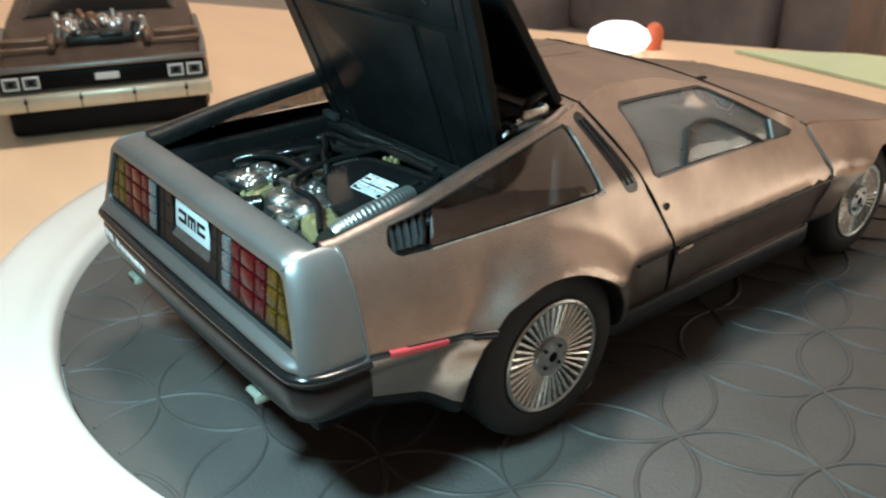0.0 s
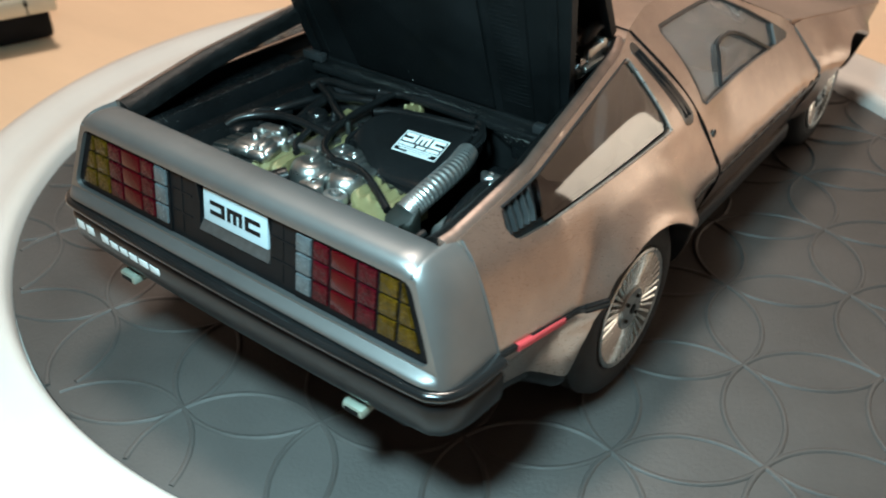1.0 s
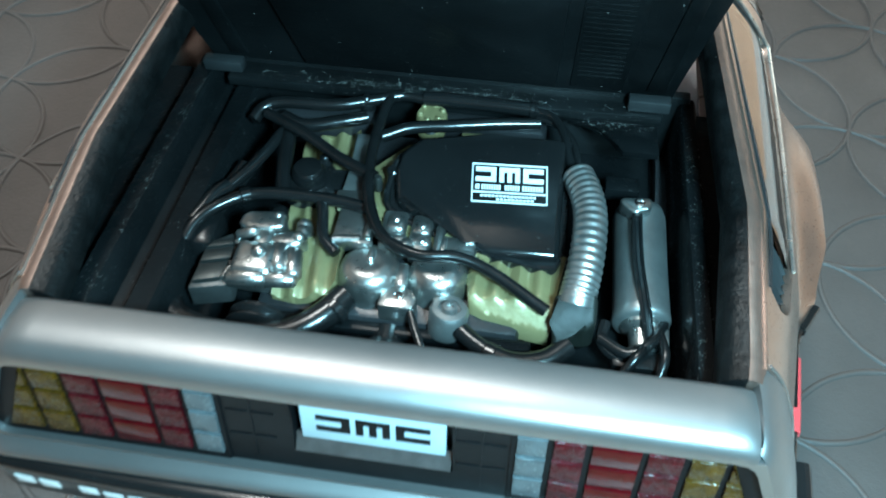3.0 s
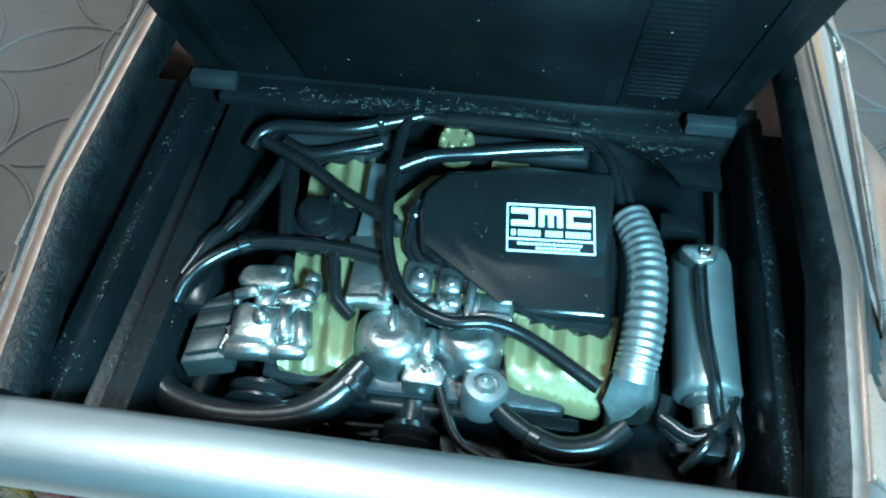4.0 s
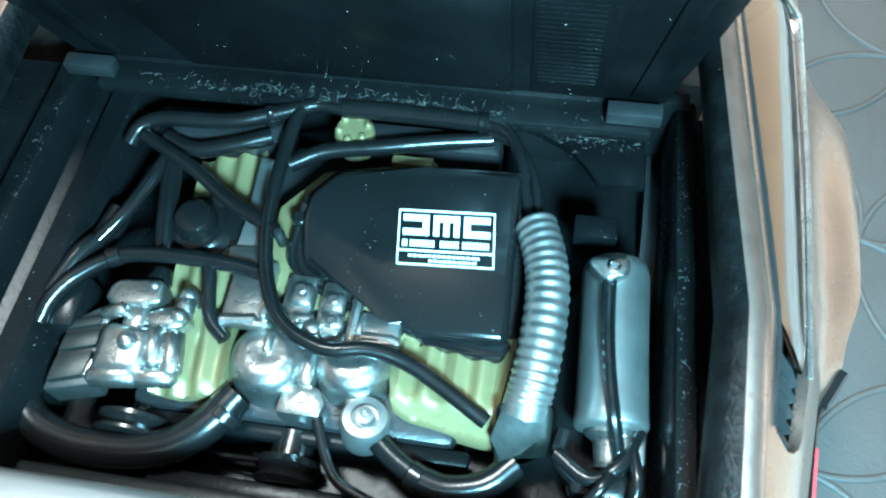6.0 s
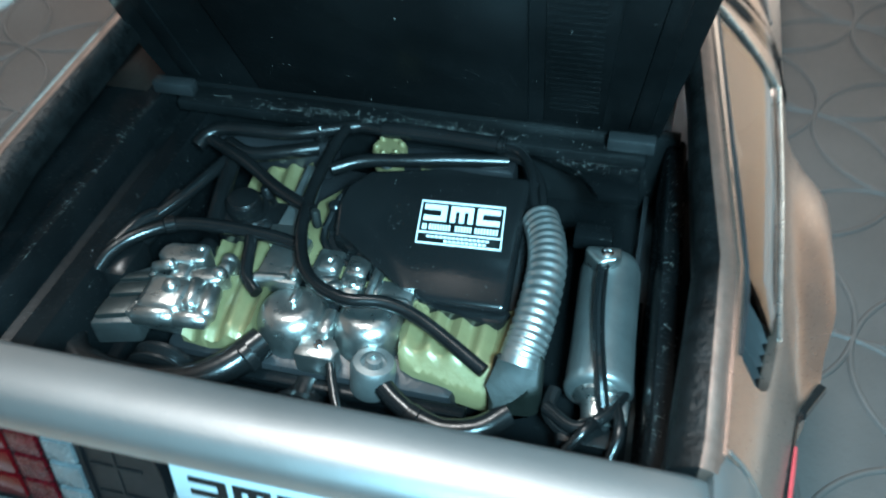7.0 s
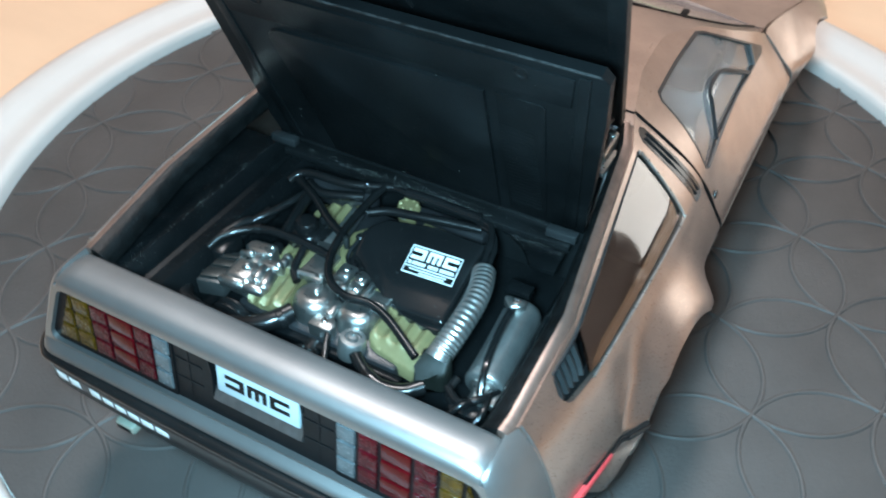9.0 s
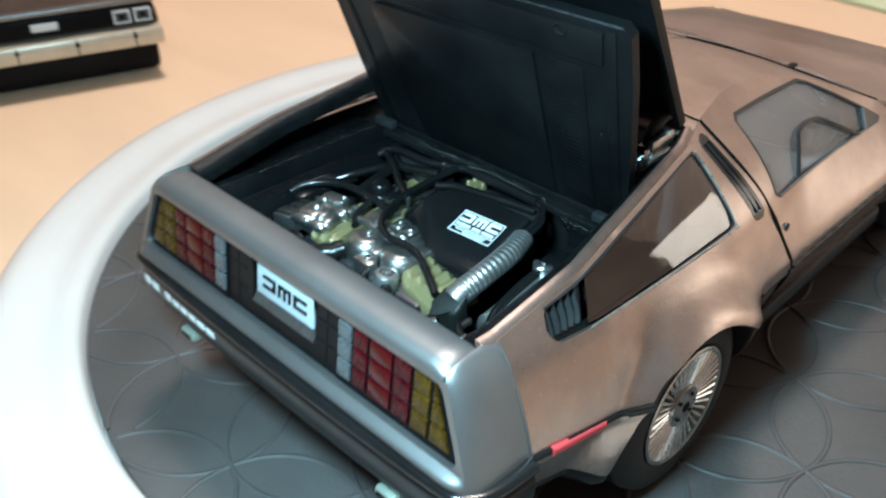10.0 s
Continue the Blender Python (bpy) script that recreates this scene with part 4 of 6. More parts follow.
# ---- wheels ----
def wheel(x, y, r, rim_r, width, flip, label):
    w = part("wheel", lathe(bmesh.new(), [(rim_r - 0.015, -width), (rim_r + 0.02, -width - 0.002), (r - 0.04, -width), (r - 0.01, -width + 0.02), (r, -width + 0.05),
                                          (r, -0.05), (r - 0.012, -0.018), (r - 0.04, -0.001), (rim_r + 0.035, 0.006), (rim_r + 0.012, 0.003), (rim_r - 0.004, -0.01), (rim_r - 0.01, -0.05)],
                            (x, y, r), (1, 0, 0), 56), RUBBER, car, label, 45)
    obs = [w]

    def sub(name, bm, m, lab=""):
        obs.append(part(name, bm, m, w, lab, 40))
    sub("rim", lathe(bmesh.new(), [(rim_r, -0.03), (rim_r, 0.006), (rim_r - 0.008, 0.010), (rim_r - 0.018, 0.006), (rim_r - 0.022, -0.02), (rim_r - 0.03, -0.055), (0.08, -0.06), (0.08, -0.03)], (x, y, r), (1, 0, 0), 56), ALLOY, "silver rim")
    sub("rim_back", lathe(bmesh.new(), [(rim_r - 0.026, -0.034), (0.07, -0.036), (0.07, -0.044), (rim_r - 0.026, -0.042)], (x, y, r), (1, 0, 0), 48, True), BLACK_CLEAN, "dark inside of the rim")
    for k in range(40):
        a = 2 * math.pi * k / 40
        c, s_ = math.cos(a), math.sin(a)
        bm = bmesh.new()
        vs = []
        for rad, lift, wid in ((0.076, -0.006, 0.0046), (0.14, -0.001, 0.0068), (rim_r - 0.016, 0.003, 0.0098)):
            for dx, dw in ((-0.03, -wid), (lift, -wid * 0.7), (lift + 0.004, 0), (lift, wid * 0.7), (-0.03, wid)):
                vs.append(bm.verts.new((x + dx, y + rad * c - dw * s_, r + rad * s_ + dw * c)))
        for j in range(2):
            for i in range(5):
                m = (i + 1) % 5
                bm.faces.new((vs[j * 5 + i], vs[j * 5 + m], vs[j * 5 + 5 + m], vs[j * 5 + 5 + i]))
        bm.faces.new(vs[:5])
        bm.faces.new(vs[-5:])
        sub("spoke", bm, SPOKE)
    sub("hub", lathe(bmesh.new(), [(0.085, -0.03), (0.085, 0.0), (0.080, 0.006), (0.072, 0.004), (0.045, 0.006), (0.030, 0.010), (0, 0.010)], (x, y, r), (1, 0, 0), 28), ALLOY, "silver hub")
    for k in range(4):
        a = math.pi / 4 + math.pi / 2 * k
        sub("wheel_nut", rod(bmesh.new(), (x, y + 0.052 * math.cos(a), r + 0.052 * math.sin(a)), (x + 0.014, y + 0.052 * math.cos(a), r + 0.052 * math.sin(a)), 0.008, seg=8, bevel=0.002), DULL_ALLOY)
    sub("cap", rod(bmesh.new(), (x, y, r), (x + 0.013, y, r), 0.022, seg=16, bevel=0.003), PRINT, "black centre cap")
    if flip:
        for o in obs:
            me = o.data
            for v in me.vertices:
                v.co.x = -v.co.x
            me.flip_normals()
    return w


for s in (False, True):
    wheel(0.955, 0.026, 0.360, 0.235, 0.24, s, "black tyre on a bright many-spoked alloy wheel")
    wheel(0.875, 2.413, 0.318, 0.205, 0.19, s, "black tyre on a bright many-spoked alloy wheel")


def tread(r, x0, x1, y):
    bm = bmesh.new()
    for k in range(72):
        a = 2 * math.pi * k / 72
        for j, (xa, xb) in enumerate(((x0, (x0 + x1) / 2 - 0.004), ((x0 + x1) / 2 + 0.004, x1))):
            vs = []
            for lift in (-0.004, 0.004):
                for xx, da in ((xa, 0.0), (xb, 0.05 if j else -0.05), (xb, 0.045 + (0.05 if j else -0.05)), (xa, 0.045)):
                    vs.append(bm.verts.new((xx, y + (r + lift) * math.cos(a + da), r + (r + lift - 0.003) * math.sin(a + da))))
            bm.faces.new(vs[4:])
            for i in range(4):
                bm.faces.new((vs[i], vs[(i + 1) % 4], vs[4 + (i + 1) % 4], vs[4 + i]))
    return bm


for f in (False, True):
    bm = tread(0.360, 0.74, 0.905, 0.026)
    tagged(part("tyre_tread", mirror(bm) if f else bm, RUBBER, car, "moulded tyre tread blocks"), kind="stuff")

# ---- cabin ----
part("cabin_floor", boxes(((0, 1.15, 0.50), (1.5, 1.5, 0.25), 0.02)), SEAT, car, "pale grey cabin floor")
part("cabin_back", boxes(((0, 0.42, 0.80), (1.28, 0.06, 0.70), 0.02)), SEAT, car, "pale grey cabin rear wall")
for s in (1, -1):
    bm = boxes(((s * 0.38, 0.95, 0.68), (0.46, 0.55, 0.16), 0.06))
    seat = part("seat", bm, SEAT, car, "pale grey bucket seat")
    bm = bmesh.new()
    box(bm, (s * 0.38, 0.66, 0.88), (0.46, 0.14, 0.46), 0.06, Matrix.Rotation(radians(14), 3, "X"))
    part("backrest", bm, SEAT, seat)
    bm = boxes(((s * 0.38, 0.57, 1.08), (0.26, 0.08, 0.12), 0.03))
    part("headrest", bm, SEAT, seat)
part("dashboard", boxes(((0, 1.62, 0.74), (1.30, 0.30, 0.16), 0.05)), GREY_PLASTIC, car, "grey dashboard")
# ---- engine bay ----
LEDGE = [(0.49, 0.70), (0.515, 0.855), (0.525, 0.868), (0.575, 0.868), (0.585, 0.855), (0.592, 0.835), (0.622, 0.842), (0.632, 0.90), (0.642, 0.912), (0.685, 0.912), (0.695, 0.90), (0.70, 0.86),
         (0.815, 0.86), (0.815, 0.66), (0.49, 0.66)]


LEDGE_R = [(0.628, 0.70), (0.632, 0.90), (0.640, 0.912), (0.672, 0.912), (0.68, 0.90), (0.684, 0.86), (0.815, 0.86), (0.815, 0.66), (0.628, 0.66)]


def ledge(section):
    bm = bmesh.new()
    rings = []
    for y in np.linspace(-0.802, 0.11, 8):
        d = -0.028 * (y + 0.35)
        rings.append([bm.verts.new((x + d if x < 0.72 else side(y, 0.86) - 0.03, y, z)) for x, z in section])
    for a, b in zip(rings, rings[1:]):
        for k in range(len(section)):
            m = (k + 1) % len(section)
            bm.faces.new((a[k], a[m], b[m], b[k]))
    bm.faces.new(rings[0])
    bm.faces.new(rings[-1])
    return bm


bay = part("engine_bay", boxes(((0, -0.33, 0.685), (1.24, 0.92, 0.03), 0.0)), LEDGE_BLACK, car, "black dusty engine bay tub")


def bay_part(name, bm, m, label="", sharp=38, solid=0.0):
    return part(name, bm, m, bay, label, sharp, solid)


for f in (False, True):
    bm = ledge(LEDGE if f else LEDGE_R)
    bay_part("side_ledge", mirror(bm) if f else bm, LEDGE_BLACK, "dusty black stepped ledge")
def liner():
    """Black inner skin behind the rail, open where the quarter window is."""
    line = [(-0.80, 0.84), (0.42, 0.84)] + [(y, top(y) - 0.022) for y in (0.42, 0.2, 0.0, -0.2, -0.4, -0.6, -0.80)]
    return patch(line, [inset(GLASS_LINE, 0.004)], on_side(-0.030), 0.05)


for f in (False, True):
    bay_part("side_liner", mirror(liner()) if f else liner(), BLACK, "dark inner skin of the quarter panel", solid=0.008)
bay_part("front_wall", boxes(((0, 0.105, 0.80), (1.30, 0.03, 0.26), 0.004), ((0, 0.06, 0.90), (1.16, 0.08, 0.03), 0.006)), BLACK, "dusty black front wall")
bay_part("rear_wall", boxes(((0, -0.815, 0.83), (1.42, 0.02, 0.30), 0.002), ((0, -0.765, 0.745), (1.04, 0.05, 0.05), 0.01)), BLACK, "black rear wall")
bay_part("corner_shelf", prism(bmesh.new(), [(0.28, 0.055), (0.570, 0.055), (0.576, -0.083), (0.487, -0.085), (0.474, -0.068), (0.455, -0.040), (0.432, -0.018), (0.404, 0.001), (0.358, 0.023)], 0.87, 0.888, 0.003), LEDGE_BLACK, "dusty black corner shelf")
for x in (-0.592, 0.542):
    bay_part("lid_hinge", boxes(((x, 0.052, 0.935), (0.108, 0.036, 0.034), 0.005)), HINGE_GREY, "dark grey lid hinge")

# engine blocks
bay_part("engine_block", boxes(((-0.03, -0.30, 0.735), (0.62, 0.62, 0.09), 0.02)), BLACK_CLEAN, "black engine block")


def ridged(outline, low, high):
    """A cover with a shaped upper skin, closed down to a flat underside."""
    bm = patch(outline, [], lambda x, y: (x, y, high(x, y)), 0.009)
    geo = bmesh.ops.extrude_face_region(bm, geom=list(bm.faces))
    for v in geo["geom"]:
        if isinstance(v, bmesh.types.BMVert):
            v.co.z = low
    return bm


def left_cover(x, y):
    s = x + 0.262 + 0.10 * (y + 0.07)
    return 0.822 + 0.20 * s + 0.010 * math.sin(118 * s) - 0.5 * max(0.0, -0.565 - y)


def right_cover(x, y):
    fade = min(1.0, max(0.0, (y + 0.560) / 0.03))
    return 0.832 + 0.009 * fade * math.sin(128 * (x - 0.155)) - 1.0 * max(0.0, -0.548 - y)


bay_part("valve_cover", ridged([(-0.345, -0.078), (-0.197, -0.056), (-0.150, -0.56), (-0.173, -0.585), (-0.240, -0.595), (-0.30, -0.59)], 0.74, left_cover), OLIVE, "olive gold ridged valve cover", 60)
bay_part("valve_cover", ridged([(0.150, -0.44), (0.370, -0.41), (0.358, -0.50), (0.346, -0.598), (0.30, -0.592), (0.192, -0.576), (0.160, -0.562), (0.145, -0.50)], 0.74, right_cover), OLIVE, "olive gold ridged valve cover", 60)
bay_part("gold_gasket", prism(bmesh.new(), [(-0.135, -0.36), (-0.135, -0.19), (-0.062, -0.098), (0.16, -0.048), (0.18, -0.075), (0.32, -0.10), (0.34, -0.44), (0.10, -0.44)], 0.76, lambda x, y: 0.842 + 0.03 * (y + 0.3), 0.005),
         OLIVE, "olive gold plate under the air box")
bay_part("gold_tab", boxes(((0.115, -0.063, 0.857), (0.085, 0.022, 0.022), 0.004)), OLIVE)

# air box with its label
AIR = [(-0.052, -0.325), (-0.068, -0.24), (-0.060, -0.19), (-0.015, -0.142), (0.16, -0.118), (0.342, -0.108), (0.352, -0.43), (0.18, -0.436), (0.155, -0.425), (0.135, -0.405)]


def air_top(x, y):
    return 0.930 + 0.25 * (y + 0.13)


air = bay_part("air_box", prism(bmesh.new(), AIR, lambda x, y: air_top(x, y) - 0.085, air_top, 0.016, 3), GLOSS, "glossy black air box with a white printed label")
part("air_box_rim", prism(bmesh.new(), inset(AIR, -0.016), lambda x, y: air_top(x, y) - 0.052, lambda x, y: air_top(x, y) - 0.028, 0.005),
     GLOSS, air, "black rolled rim of the air box")
for x, y in ((-0.075, -0.235), (0.145, -0.425)):
    part("air_box_lug", rod(bmesh.new(), (x, y, air_top(x, y) - 0.07), (x, y, air_top(x, y) - 0.012), 0.016, seg=12, bevel=0.004), GLOSS, air)
rim_pts = [AIR[k] for k in (2, 1, 0, 9, 8, 7)]
part("air_box_bead", tube([(x - 0.010, y - 0.012, air_top(x, y) - 0.030) for x, y in rim_pts], 0.0085, 8, 4), GLOSS, air, "black bead round the lower edge")
part("air_box_skirt", prism(bmesh.new(), [(0.178, -0.425), (0.352, -0.415), (0.362, -0.425), (0.346, -0.456), (0.312, -0.461), (0.262, -0.453), (0.215, -0.447), (0.185, -0.438)], 0.785, 0.846, 0.008), GLOSS, air, "black skirt below the air box")
LX, LY = Vector((0.183, 0.010)), Vector((0.010, -0.104))
L0 = Vector((0.119, -0.206))


def label_bar(bm, u0, u1, v0, v1):
    q = [L0 + LX * u + LY * v for u, v in ((u0, v0), (u1, v0), (u1, v1), (u0, v1))]
    a = [bm.verts.new((p.x, p.y, air_top(p.x, p.y) + 0.0025)) for p in q]
    b = [bm.verts.new((p.x, p.y, air_top(p.x, p.y) - 0.002)) for p in q]
    bm.faces.new(a)
    for k in range(4):
        bm.faces.new((a[k], b[k], b[(k + 1) % 4], a[(k + 1) % 4]))


bm = bmesh.new()
for u0, u1, v0, v1 in ((0, 1, 0, 0.028), (0, 1, 0.972, 1), (0, 0.016, 0, 1), (0.984, 1, 0, 1), (0, 1, 0.725, 0.755)):
    label_bar(bm, u0, u1, v0, v1)
part("label_border", bm, WHITE_PRINT, air, "white label border")
blocks = []
emblem(lambda *q: blocks.append(q))
for lot in (blocks[:3], blocks[3:7], blocks[7:]):
    bm = bmesh.new()
    for u0, u1, v0, v1 in lot:
        label_bar(bm, 0.05 + u0 * 0.075, 0.05 + u1 * 0.075, 0.46 - v1 * 0.123, 0.46 - v0 * 0.123)
    part("label_emblem", bm, WHITE_PRINT, air, "white block of the emblem")
bm = bmesh.new()
for a, b in ((0.05, 0.11), (0.13, 0.39), (0.44, 0.64), (0.67, 0.95)):
    n = round((b - a) / 0.034)
    for k in range(n):
        w = (b - a) / n
        label_bar(bm, a + k * w, a + (k + 0.74) * w, 0.55, 0.665)
for v, a, b in ((0.81, 0.12, 0.86), (0.895, 0.33, 0.83)):
    n = round((b - a) / 0.05)
    for k in range(n):
        w = (b - a) / n
        label_bar(bm, a + k * w, a + (k + 0.8) * w, v, v + 0.04)
tagged(part("label_print", bm, WHITE_PRINT, air, "small white printed bars"), kind="stuff")

# corrugated intake hose
pts = smooth([(0.378, -0.200, 0.900), (0.402, -0.27, 0.905), (0.414, -0.34, 0.902), (0.414, -0.42, 0.890), (0.408, -0.49, 0.872), (0.401, -0.532, 0.856), (0.398, -0.550, 0.844)], 34)
hose = bay_part("corrugated_hose", sweep(bmesh.new(), pts, lambda k, n: circle(0.0385 + 0.004 * (k / n) ** 1.5 + 0.0015 * min(1, max(0, 6 * (0.90 - k / n))) * math.sin(2 * math.pi * 23 * k / (n - 1)), 22)), SOFT_ALLOY, "silver corrugated intake hose", 70)
part("hose_collar", prism(bmesh.new(), [(0.346, -0.545), (0.446, -0.535), (0.448, -0.590), (0.430, -0.603), (0.392, -0.606), (0.372, -0.640), (0.352, -0.632), (0.356, -0.600)], 0.76, lambda x, y: 0.874 + 0.75 * (y + 0.545), 0.012, 3), shader("olive_grey_paint", (0.0050, 0.0058, 0.0044), 0.55, 0.0, 0.2, 300, 0.15, spec=0.3), hose, "olive-grey rounded hose collar", 60)
# canister
can = bay_part("canister", lathe(bmesh.new(), [(0, -0.330), (0.050, -0.330), (0.064, -0.326), (0.068, -0.318), (0.066, -0.300), (0.064, -0.20), (0.064, -0.03), (0.058, -0.008), (0.045, 0), (0, 0)], (0.538, -0.215, 0.815), (-0.045, 1, 0.09), 36), SOFT_ALLOY, "silver canister with a black strap", 50)
part("neck", lathe(bmesh.new(), [(0.050, -0.02), (0.046, 0.0), (0.030, 0.012), (0.027, 0.05), (0.036, 0.06), (0, 0.062)], (0.552, -0.550, 0.784), (0.04, -1, -0.12), 24), ALLOY, can, "silver stepped neck")
part("side_lug", boxes(((0.601, -0.570, 0.79), (0.026, 0.07, 0.03), 0.010), ((0.575, -0.585, 0.815), (0.016, 0.06, 0.02), 0.006)), ALLOY, can)
bm = bmesh.new()
sweep(bm, smooth([(0.524, -0.285, 0.888), (0.526, -0.36, 0.884), (0.533, -0.44, 0.874), (0.548, -0.53, 0.862), (0.568, -0.600, 0.815)], 5), lambda k, n: [(-0.012, -0.018), (0.012, -0.018), (0.012, 0.002), (0.007, 0.006), (0.003, 0.001), (-0.003, 0.001), (-0.007, 0.006), (-0.012, 0.002)])
part("strap", bm, GLOSS, can, "black grooved strap")
part("clip", prism(bmesh.new(), [(0.484, -0.252), (0.556, -0.244), (0.560, -0.274), (0.546, -0.286), (0.524, -0.300), (0.510, -0.294), (0.482, -0.268)], 0.862, 0.900, 0.010, 3), ALLOY, can, "silver clip")
part("screw", lathe(bmesh.new(), [(0.013, 0), (0.013, 0.006), (0.008, 0.008), (0.006, 0.004), (0, 0.004)], (0.528, -0.270, 0.898), seg=16), CHROME, can)
part("foot", boxes(((0.545, -0.635, 0.765), (0.12, 0.06, 0.06), 0.018)), HOSE, can, "black canister foot")
part("foot_arm", tube([(0.470, -0.555, 0.80), (0.465, -0.600, 0.79), (0.500, -0.635, 0.785), (0.540, -0.640, 0.79)], 0.014, 8), HOSE, can)
bm = boxes(((0.492, -0.16, 0.83), (0.085, 0.05, 0.04), 0.006))
bay_part("bracket", bm, LEDGE_BLACK, "black bracket behind the canister")

# alternator
alt = bay_part("alternator", boxes(((-0.347, -0.534, 0.822), (0.106, 0.100, 0.090), 0.020), ((-0.345, -0.470, 0.815), (0.046, 0.07, 0.088), 0.012)), ALLOY, "silver cast alternator", 60)
part("alternator_head", prism(bmesh.new(), [(-0.414, -0.440), (-0.410, -0.412), (-0.396, -0.398), (-0.318, -0.388), (-0.306, -0.396), (-0.302, -0.436), (-0.335, -0.450), (-0.385, -0.455)], 0.79, 0.866, 0.009, 3), ALLOY, alt, sharp=60)
part("alternator_arm", prism(bmesh.new(), [(-0.330, -0.455), (-0.302, -0.440), (-0.262, -0.430), (-0.246, -0.445), (-0.248, -0.474), (-0.270, -0.486), (-0.300, -0.490), (-0.328, -0.480)], 0.80, 0.858, 0.014, 3), ALLOY, alt, sharp=60)
part("alternator_cap", rod(bmesh.new(), (-0.338, -0.385, 0.825), (-0.338, -0.350, 0.825), 0.026, 0.022, 16, 0.006), HOSE, alt, "black end cap")
for c, r, h in (((-0.262, -0.456, 0.846), 0.018, 0.022), ((-0.262, -0.408, 0.832), 0.020, 0.026), ((-0.325, -0.404, 0.858), 0.012, 0.014)):
    part("alternator_lobe", lathe(bmesh.new(), [(r * 0.96, -0.05), (r, -0.004), (r * 0.93, h * 0.42), (r * 0.72, h * 0.76), (r * 0.40, h * 0.95), (0, h)], c, seg=20), ALLOY, alt, sharp=60)
for p0, p1, r in (((-0.268, -0.482, 0.838), (-0.250, -0.572, 0.838), 0.022), ((-0.300, -0.478, 0.846), (-0.288, -0.560, 0.846), 0.020), ((-0.262, -0.400, 0.838), (-0.260, -0.452, 0.842), 0.017),
                  ((-0.410, -0.470, 0.852), (-0.358, -0.460, 0.868), 0.013), ((-0.404, -0.588, 0.838), (-0.305, -0.578, 0.842), 0.022), ((-0.318, -0.580, 0.838), (-0.238, -0.570, 0.836), 0.019)):
    part("alternator_rib", rod(bmesh.new(), p0, p1, r, seg=16, bevel=r * 0.45), ALLOY, alt, sharp=60)
part("alternator_boss", lathe(bmesh.new(), [(0.020, -0.01), (0.019, 0.008), (0.013, 0.018), (0.006, 0.022), (0, 0.022)], (-0.338, -0.522, 0.862), seg=20), ALLOY, alt, sharp=60)
end = part("alternator_end", prism(bmesh.new(), [(-0.484, -0.482), (-0.412, -0.430), (-0.392, -0.600), (-0.486, -0.624)], 0.765, 0.828, 0.006), DARK_ALLOY, alt, "dull grey finned end")
for k, (y0, y1) in enumerate(((-0.478, -0.500), (-0.510, -0.545), (-0.555, -0.605))):
    part("fin", prism(bmesh.new(), [(-0.478, y0 - 0.006), (-0.412, y0 + 0.018), (-0.408, y1 + 0.018), (-0.480, y1 - 0.004)], 0.80, 0.836 + 0.002 * k, 0.004), DULL_ALLOY, alt)
for y in (-0.470, -0.575):
    part("fin_clip", rod(bmesh.new(), (-0.408, y - 0.018, 0.838), (-0.402, y + 0.018, 0.838), 0.010, seg=10, bevel=0.003), ALLOY, alt)
part("pulley", lathe(bmesh.new(), [(0, 0), (0.070, 0), (0.078, 0.006), (0.078, 0.012), (0.064, 0.022), (0.076, 0.034), (0.076, 0.042), (0.060, 0.048), (0.026, 0.05), (0.022, 0.085), (0, 0.085)], (-0.322, -0.675, 0.748), (0.03, 1, 0.0), 36), HOSE, alt, "black grooved pulley")

# intake
intake = bay_part("intake_manifold", boxes(((-0.142, -0.385, 0.835), (0.085, 0.13, 0.05), 0.008), ((-0.135, -0.452, 0.852), (0.10, 0.022, 0.03), 0.008)), ALLOY, "silver cast intake with two round elbows")
for c, s in (((-0.045, -0.395, 0.83), (0.06, 0.11, 0.06)), ((0.022, -0.405, 0.835), (0.05, 0.11, 0.06)), ((0.068, -0.42, 0.83), (0.022, 0.10, 0.07)), ((0.115, -0.428, 0.825), (0.085, 0.06, 0.06)), ((0.11, -0.45, 0.835), (0.09, 0.024, 0.05)),
             ((-0.098, -0.425, 0.862), (0.018, 0.05, 0.04)), ((0.082, -0.43, 0.85), (0.014, 0.05, 0.03))):
    part("casting", boxes((c, s, 0.010)), ALLOY, intake)
for x, y in ((-0.041, -0.376), (0.024, -0.39), (-0.007, -0.452), (0.03, -0.435), (-0.045, -0.44)):
    part("casting_bolt", rod(bmesh.new(), (x, y, 0.84), (x, y, 0.874), 0.011, seg=12, bevel=0.003), ALLOY, intake)


def elbow(x, y, r):
    """A smooth domed bend with a shallow ring."""
    return lathe(bmesh.new(), [(r * 0.98, -0.09), (r, -0.03), (r * 0.985, -0.008), (r * 0.95, 0.010), (r * 0.87, 0.026), (r * 0.75, 0.037), (r * 0.60, 0.043), (r * 0.42, 0.045), (r * 0.2, 0.043), (0, 0.042)], (x, y, 0.81), (0.0, 0.10, 1), 36)


part("elbow", elbow(-0.082, -0.505, 0.078), ALLOY, intake, "silver rounded elbow", 60)
part("elbow", elbow(0.078, -0.492, 0.074), ALLOY, intake, "silver rounded elbow", 60)
part("elbow_lug", boxes(((-0.080, -0.484, 0.852), (0.017, 0.044, 0.024), 0.008)), ALLOY, intake, sharp=60)
part("plate_bar", rod(bmesh.new(), (-0.184, -0.455, 0.858), (-0.112, -0.446, 0.858), 0.013, seg=12, bevel=0.005), ALLOY, intake)
part("plate_bar", rod(bmesh.new(), (0.084, -0.462, 0.850), (0.160, -0.452, 0.846), 0.012, seg=12, bevel=0.005), ALLOY, intake)
